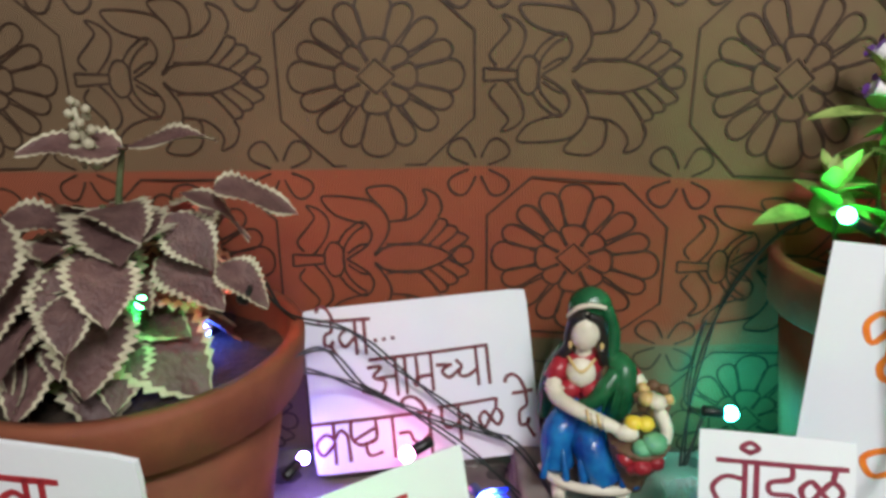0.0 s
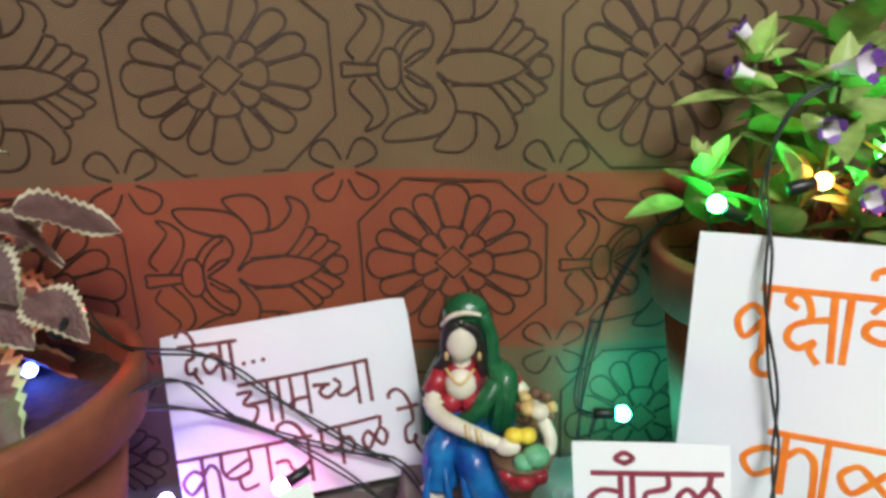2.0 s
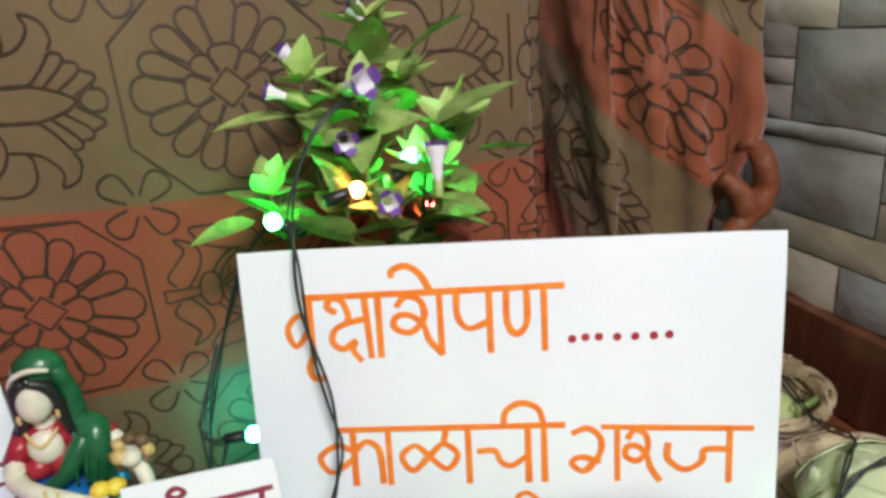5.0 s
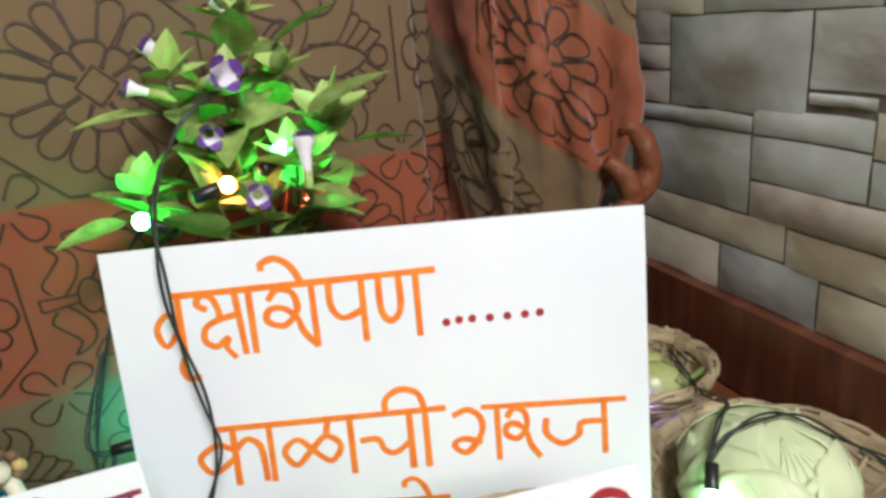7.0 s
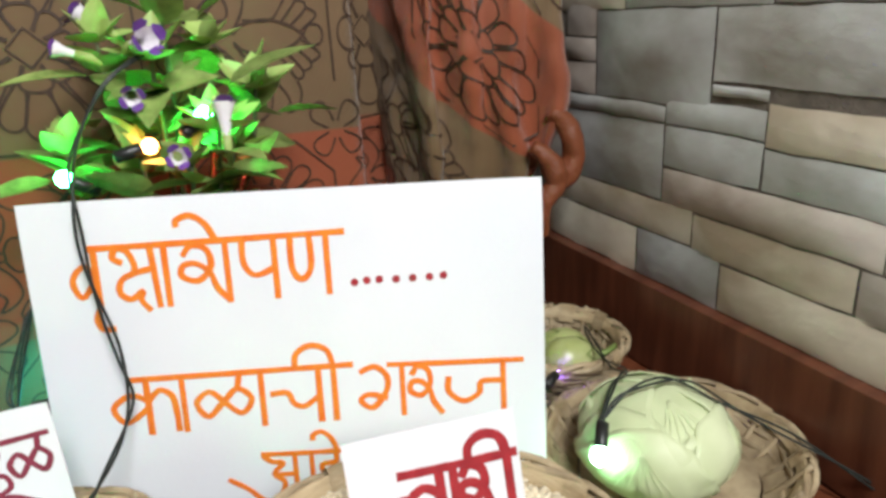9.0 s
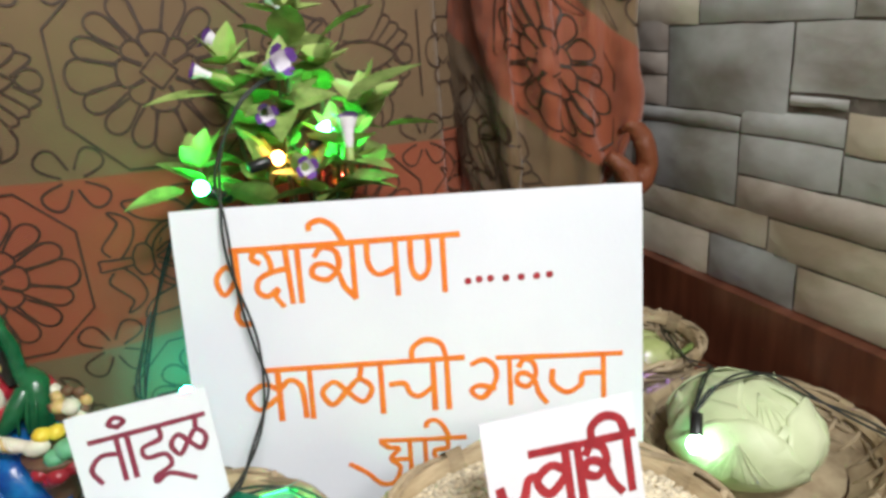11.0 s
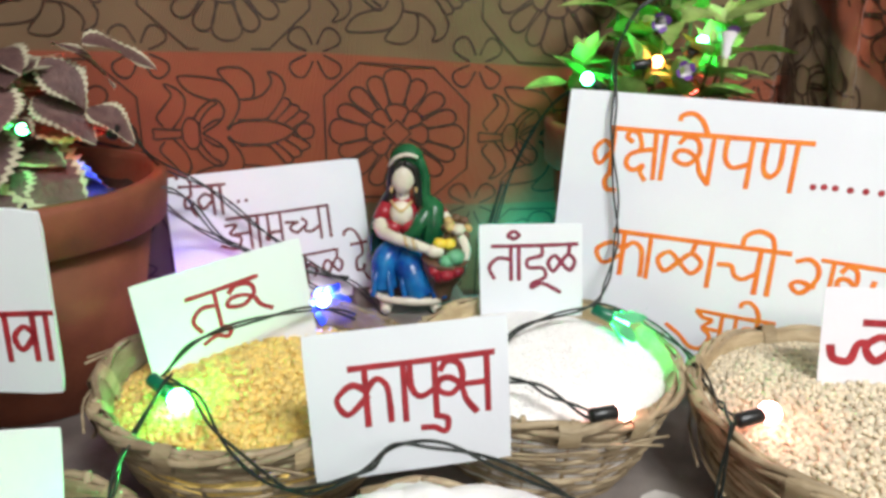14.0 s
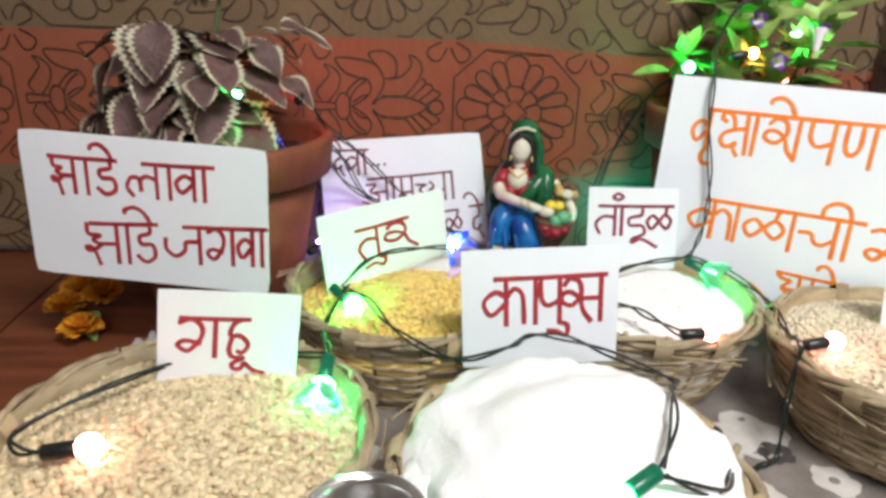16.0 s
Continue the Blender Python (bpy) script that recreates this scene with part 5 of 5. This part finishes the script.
    limb([(-0.033, -0.004, 0.093), (-0.031, -0.018, 0.083), (-0.014, -0.034, 0.080), (0.012, -0.046, 0.076), (0.024, -0.050, 0.073)], [0.0072, 0.0072, 0.0066, 0.0056, 0.0048], 3, 14)
    blob((0.029, -0.051, 0.072), (0.0105, 0.0070, 0.0075), 3)
    for t in (0.0, 0.0045, 0.009, 0.0135):
        limb([(-0.004 + t, -0.0425 - t * 0.35, 0.0855 - t * 0.2), (-0.002 + t, -0.0485 - t * 0.3, 0.0790 - t * 0.2), (0.000 + t, -0.043 - t * 0.3, 0.0715 - t * 0.2)], [0.0012] * 3, 7 if t in (0.0, 0.009) else 3, 6)
    for z in (0.084, 0.089):
        limb([(-0.041, -0.010, z), (-0.034, -0.021, z - 0.001), (-0.024, -0.015, z)], [0.0013] * 3, 3, 6)
    limb([(0.032, 0.002, 0.104), (0.037, -0.003, 0.098)], [0.0070, 0.0070], 1)
    limb([(0.037, -0.003, 0.099), (0.047, -0.010, 0.088), (0.056, -0.022, 0.080), (0.063, -0.034, 0.068), (0.060, -0.042, 0.056)], [0.0062, 0.0066, 0.0060, 0.0055, 0.0045], 3, 14)
    # brown basket of produce on the lap
    limb([(0.036, -0.036, 0.014), (0.037, -0.040, 0.030), (0.039, -0.041, 0.046), (0.040, -0.042, 0.062)], [0.012, 0.014, 0.022, 0.026], 5, 18)
    for k in range(8):
        a = 0.8 * k
        blob((0.052 + 0.012 * math.cos(a), -0.018 + 0.004 * math.sin(a), 0.088 + 0.010 * math.sin(a)), (0.0055, 0.0050, 0.0055), 5 if k % 3 else 7, rough=0.3, sub=2)
    for c, r, k in (((0.030, -0.059, 0.053), 0.0085, 1), ((0.042, -0.063, 0.050), 0.0090, 1), ((0.053, -0.059, 0.053), 0.0080, 1), ((0.036, -0.060, 0.046), 0.0075, 1), ((0.051, -0.056, 0.068), 0.0105, 8), ((0.042, -0.059, 0.064), 0.0085, 8), ((0.034, -0.048, 0.080), 0.0075, 6), ((0.044, -0.046, 0.079), 0.0078, 6), ((0.054, -0.028, 0.090), 0.0080, 3), ((0.046, -0.026, 0.091), 0.0075, 7)):
        blob(c, (r, r, r * 0.85), k, rough=0.2, sub=2)
    me = bpy.data.meshes.new("clay_figurine")
    bm.to_mesh(me)
    bm.free()
    for m in mats:
        me.materials.append(m)
    ob = new("clay_figurine", me)
    ob.matrix_world = pose(*at, 0, 0, rz) @ Matrix.Scale(size, 4)
    return tagged(ob, "painted clay figurine in blue skirt and green veil, seated", "figurine")


figurine((0.107, 0.438, FLOOR + 0.0405), -12, 0.81)
pad = thing("folded_cloth", (0.107, 0.423, FLOOR + 0.004), "grey folded cloth pad under the clay figurine", "cloth")
for k in range(4):
    bm = bmesh.new()
    bmesh.ops.create_grid(bm, x_segments=20, y_segments=20, size=1.0)
    for v in bm.verts:
        x, y = v.co.x, v.co.y
        v.co = Vector((x * (0.058 - 0.002 * k), y * (0.052 - 0.001 * k), 0.0035 + 0.0092 * k + 0.0012 * noise.noise(Vector((x * 2, y * 2, k)))))
    fold = part("fold", bm, TABLECLOTH, pad)
    sol = fold.modifiers.new("thick", "SOLIDIFY")
    sol.thickness = 0.0080


# ---- fairy lights ----
def bulb(at, yaw, pitch, colour, socket=SOCKET, cap=0.0058, shade=""):
    """One lamp of the string: socket and round bulb pointing along yaw and pitch."""
    ob = thing("fairy_light", at, "small round lit " + {"pale": "pale green", "warm": "warm white", "green_soft": "green", "teal": "blue-green"}.get(colour, colour) + " fairy light bulb in a dark socket", "fairy light", "fairy lights")
    ob.matrix_world = aim(at, yaw, pitch)
    bm = bmesh.new()
    lathe(bm, [(0.0030, -0.020), (0.0042, -0.019), (0.0044, -0.004), (0.0040, -0.003)], 14)
    bmesh.ops.rotate(bm, verts=bm.verts, cent=(0, 0, 0), matrix=Matrix.Rotation(math.pi / 2, 3, "Y"))
    part("socket", bm, socket, ob)
    bm = bmesh.new()
    bmesh.ops.create_uvsphere(bm, u_segments=16, v_segments=12, radius=cap, matrix=Matrix.Translation((0.002, 0, 0)))
    part("bulb", bm, BULBS[colour], ob)
    if shade:
        for k in range(6):
            a = k * math.pi / 3
            bm = bmesh.new()
            rows = []
            for t, w, q in ((-0.004, 0.0022, 0.0045), (0.002, 0.0042, 0.0078), (0.008, 0.0052, 0.0115), (0.013, 0.0034, 0.0155), (0.015, 0.0008, 0.018)):
                rows.append([bm.verts.new((t, q * math.cos(a) - c * w * math.sin(a), q * math.sin(a) + c * w * math.cos(a))) for c in (-1, 0, 1)])
            for A, B in zip(rows, rows[1:]):
                for c in range(2):
                    bm.faces.new((A[c], A[c + 1], B[c + 1], B[c]))
            part("shade_petal", bm, SHADES[shade], ob, "translucent plastic petal")
    return ob


for at, yaw, pitch, colour, socket, cap, shade in (
        ((-0.118, 0.392, 0.182), 85, 15, "red", SOCKET, 0.0050, ""),
        ((-0.165, 0.425, 0.134), -60, 10, "blue", SOCKET, 0.0040, ""),
        ((-0.112, 0.448, 0.012), 60, 10, "violet", SOCKET, 0.0050, ""),
        ((-0.028, 0.442, 0.021), 200, -20, "pink", SOCKET, 0.0060, ""),
        ((0.222, 0.464, 0.038), -5, -5, "teal", SOCKET, 0.0056, ""),
        ((0.339, 0.380, 0.243), 30, 20, "green", SOCKET, 0.0068, ""),
        ((0.257, 0.411, 0.212), 170, 30, "green", SOCKET, 0.0052, ""),
        ((0.303, 0.387, 0.229), 0, 10, "orange", SOCKET, 0.0050, ""),
        ((0.368, 0.425, 0.197), 60, 10, "red", SOCKET, 0.0042, ""),
        ((0.230, 0.258, 0.060), -30, -20, "green_soft", SOCKET_GREEN, 0.0058, "green"),
        ((0.187, 0.160, 0.053), 5, 0, "warm", SOCKET, 0.0058, ""),
        ((0.264, 0.137, 0.058), 5, 5, "warm", SOCKET, 0.0064, ""),
        ((0.060, -0.028, 0.076), 205, -18, "green_soft", SOCKET_GREEN, 0.0058, ""),
        ((-0.068, 0.228, 0.046), -30, -30, "green", SOCKET_GREEN, 0.0058, ""),
        ((-0.078, 0.100, 0.052), -100, -35, "green_soft", SOCKET_GREEN, 0.0075, "green"),
        ((-0.188, 0.037, 0.058), 5, 5, "warm", SOCKET, 0.0066, ""),
        ((0.500, 0.184, 0.030), -140, -40, "pale", SOCKET, 0.0062, ""),
        ((0.566, 0.296, 0.014), 20, 10, "violet", SOCKET, 0.0036, ""),
        ((0.024, 0.352, 0.047), -70, 10, "blue", SOCKET_BLUE, 0.0058, "blue"),
        ((-0.168, 0.350, 0.186), -80, 20, "green", SOCKET, 0.0035, "")):
    bulb(at, yaw, pitch, colour, socket, cap, shade)


def cable(name, label, *runs, r=0.00095):
    """A run of twisted twin flex with a little slack."""
    ob = thing(name, runs[0][0], label, "cable", "fairy light cables")
    org = Vector(runs[0][0])
    for pts in runs:
        sm = smoothline(pts, 8)
        for ph in (0, math.pi):
            bm = bmesh.new()
            out = []
            for i, p in enumerate(sm):
                q = i * 0.33 + ph
                out.append(p - org + Vector((math.cos(q), 0.6 * math.sin(q), 0.8 * math.sin(q + 1))) * 0.0016)
            tube(bm, out, r, 5)
            part("flex", bm, WIRE, ob)
    return ob


flex = "thin dark twisted flex of a string of fairy lights"
cable("light_cable", flex, [(-0.114, 0.395, 0.182), (-0.10, 0.41, 0.150), (-0.07, 0.47, 0.11), (-0.03, 0.475, 0.07), (0.02, 0.470, 0.03), (0.06, 0.455, 0.012), (0.09, 0.36, 0.0)],
      [(-0.15, 0.32, 0.135), (-0.10, 0.36, 0.140), (-0.085, 0.44, 0.11), (-0.06, 0.47, 0.06), (0.0, 0.47, 0.03), (0.05, 0.46, 0.02)],
      [(-0.10, 0.37, 0.135), (-0.08, 0.46, 0.075), (-0.03, 0.465, 0.045), (0.03, 0.44, 0.012), (0.07, 0.40, -0.01)])
cable("light_cable", flex, [(0.325, 0.395, 0.29), (0.29, 0.40, 0.27), (0.262, 0.375, 0.235), (0.254, 0.352, 0.211), (0.252, 0.343, 0.170), (0.257, 0.333, 0.12), (0.256, 0.326, 0.09), (0.236, 0.294, 0.075), (0.214, 0.266, 0.070), (0.175, 0.246, 0.073), (0.145, 0.234, 0.070), (0.122, 0.205, 0.066)],
      [(0.214, 0.266, 0.070), (0.246, 0.264, 0.060), (0.266, 0.225, 0.050), (0.262, 0.180, 0.042), (0.250, 0.155, 0.052), (0.243, 0.136, 0.056)],
      [(0.243, 0.136, 0.056), (0.236, 0.128, 0.020), (0.228, 0.114, -0.020), (0.212, 0.108, -0.022), (0.170, 0.070, -0.010), (0.142, 0.030, 0.046), (0.112, -0.014, 0.064), (0.078, -0.022, 0.081)])
cable("light_cable", flex, [(0.168, 0.158, 0.053), (0.152, 0.172, 0.058), (0.138, 0.184, 0.062), (0.118, 0.195, 0.060)],
      [(0.078, -0.020, 0.082), (0.096, 0.010, 0.084), (0.112, 0.050, 0.079), (0.126, 0.078, 0.066), (0.096, 0.112, 0.066), (0.071, 0.124, 0.070), (0.050, 0.126, 0.070), (0.033, 0.104, 0.074), (0.000, 0.116, 0.060), (-0.035, 0.172, 0.052), (-0.055, 0.215, 0.055), (-0.075, 0.235, 0.055)])
cable("light_cable", flex, [(-0.073, 0.232, 0.060), (-0.05, 0.225, 0.085), (-0.015, 0.27, 0.075), (0.02, 0.31, 0.06), (0.05, 0.33, 0.04), (0.09, 0.35, 0.0)],
      [(-0.070, 0.230, 0.060), (-0.085, 0.19, 0.045), (-0.080, 0.145, 0.058), (-0.075, 0.116, 0.064)],
      [(-0.076, 0.118, 0.062), (-0.115, 0.13, 0.056), (-0.155, 0.12, 0.060), (-0.195, 0.085, 0.062), (-0.228, 0.055, 0.056), (-0.220, 0.038, 0.056), (-0.208, 0.036, 0.057)])
cable("light_cable", flex, [(0.513, 0.196, 0.042), (0.535, 0.195, 0.056), (0.572, 0.185, 0.056), (0.600, 0.160, 0.036), (0.632, 0.12, 0.012), (0.665, 0.07, -0.022)],
      [(0.512, 0.197, 0.042), (0.540, 0.210, 0.055), (0.570, 0.228, 0.044), (0.60, 0.275, 0.022), (0.63, 0.33, 0.022)])
cable("light_cable", flex, [(0.205, 0.468, 0.035), (0.185, 0.45, 0.0), (0.20, 0.48, 0.06), (0.225, 0.50, 0.12), (0.25, 0.48, 0.18), (0.28, 0.45, 0.21)],
      [(0.205, 0.468, 0.035), (0.19, 0.47, 0.05), (0.215, 0.51, 0.10), (0.235, 0.51, 0.16)])


# ---- plastic wraps, bowl, marigolds ----
def crumple(name, at, sx, sy, h, mat, label, seed, category):
    ob = thing(name, at, label, category)
    bm = bmesh.new()
    bmesh.ops.create_grid(bm, x_segments=26, y_segments=26, size=1.0)
    for v in bm.verts:
        x, y = v.co.x, v.co.y
        n1 = noise.noise(Vector((x * 2.2, y * 2.2, seed)))
        n2 = noise.noise(Vector((x * 6, y * 6, seed + 4)))
        q = max(0.0, 1 - (x * x + y * y) * 0.75)
        v.co = Vector((x * sx * (1 + 0.15 * n1), y * sy * (1 + 0.15 * n2), h * q * (0.55 + 0.6 * abs(n1) + 0.45 * abs(n2))))
    part("sheet", bm, mat, ob, smooth=False)
    return ob


crumple("plastic_bag", (0.195, 0.405, FLOOR + 0.004), 0.060, 0.045, 0.050, PLASTIC, "crumpled clear plastic bag on the cloth", 1, "plastic bag")
crumple("plastic_bag", (0.035, 0.365, FLOOR + 0.004), 0.035, 0.025, 0.040, PLASTIC, "crumpled clear plastic bag beside the figurine", 5, "plastic bag")
crumple("plastic_bag", (-0.225, 0.205, FLOOR + 0.004), 0.050, 0.055, 0.050, PLASTIC, "crumpled clear plastic bag beside the wheat basket", 9, "plastic bag")

bowl = thing("steel_pot", (-0.050, -0.014, FLOOR + 0.004), "shiny stainless steel pot on the cloth", "pot")
bm = bmesh.new()
lathe(bm, [(0.001, 0.0), (0.020, 0.0), (0.024, 0.010), (0.0245, 0.080), (0.0275, 0.083), (0.0275, 0.0845), (0.026, 0.084), (0.0238, 0.080), (0.0225, 0.012), (0.019, 0.002), (0.001, 0.002)], 48)
part("body", bm, STEEL, bowl)
bm = bmesh.new()
tube(bm, [(0.0272 * math.cos(2 * math.pi * k / 40), 0.0272 * math.sin(2 * math.pi * k / 40), 0.0838) for k in range(40)], 0.0012, 8, closed=True)
part("rolled_rim", bm, STEEL, bowl)


def blossom(at, r, mat, label, rings=4):
    ob = thing("marigold", at, label, "flower", "marigold flowers")
    for k in range(rings):
        n = 7 + 2 * (rings - k)
        for i in range(n):
            a = 2 * math.pi * i / n + k * 0.3
            tilt = 15 + 22 * k
            me_key = "petal_mesh_" + mat.name
            me = bpy.data.meshes.get(me_key)
            if me is None:
                bm = bmesh.new()
                pts = [(0, -0.15, 0), (0.5, -0.30, 0.06), (0.95, -0.22, 0.02), (1.0, 0.0, 0.10), (0.95, 0.22, 0.02), (0.5, 0.30, 0.06), (0, 0.15, 0)]
                vv = [bm.verts.new(p) for p in pts]
                bm.faces.new(vv)
                me = bpy.data.meshes.new(me_key)
                bm.to_mesh(me)
                bm.free()
                me.materials.append(mat)
            plant_part("petal", me, aim((0, 0, 0.004 + 0.002 * k), math.degrees(a), tilt + rng.uniform(-10, 10), rng.uniform(-15, 15), r * (1 - 0.14 * k)), ob)
    return ob


for at, r in (((-0.342, 0.397, FLOOR + 0.004), 0.024), ((-0.318, 0.380, FLOOR + 0.006), 0.022), ((-0.312, 0.312, FLOOR + 0.004), 0.020), ((-0.345, 0.36, FLOOR + 0.004), 0.020)):
    blossom(at, r, MARIGOLD, "orange marigold flower head lying on the floor")
marigold_leaf = thing("marigold_leaf", (-0.325, 0.350, FLOOR + 0.003), "dark green leaf lying between marigold flowers", "leaf")
plant_part("blade", green[1], aim((0, 0, 0.003), -60, 6, 10, 0.9), marigold_leaf)
blossom((0.592, 0.088, FLOOR + 0.004), 0.018, YELLOW, "yellow marigold flower head beside the cabbage basket")
blossom((-0.005, 0.372, FLOOR + 0.004), 0.012, YELLOW, "small yellow flower head lying on the cloth", 3)
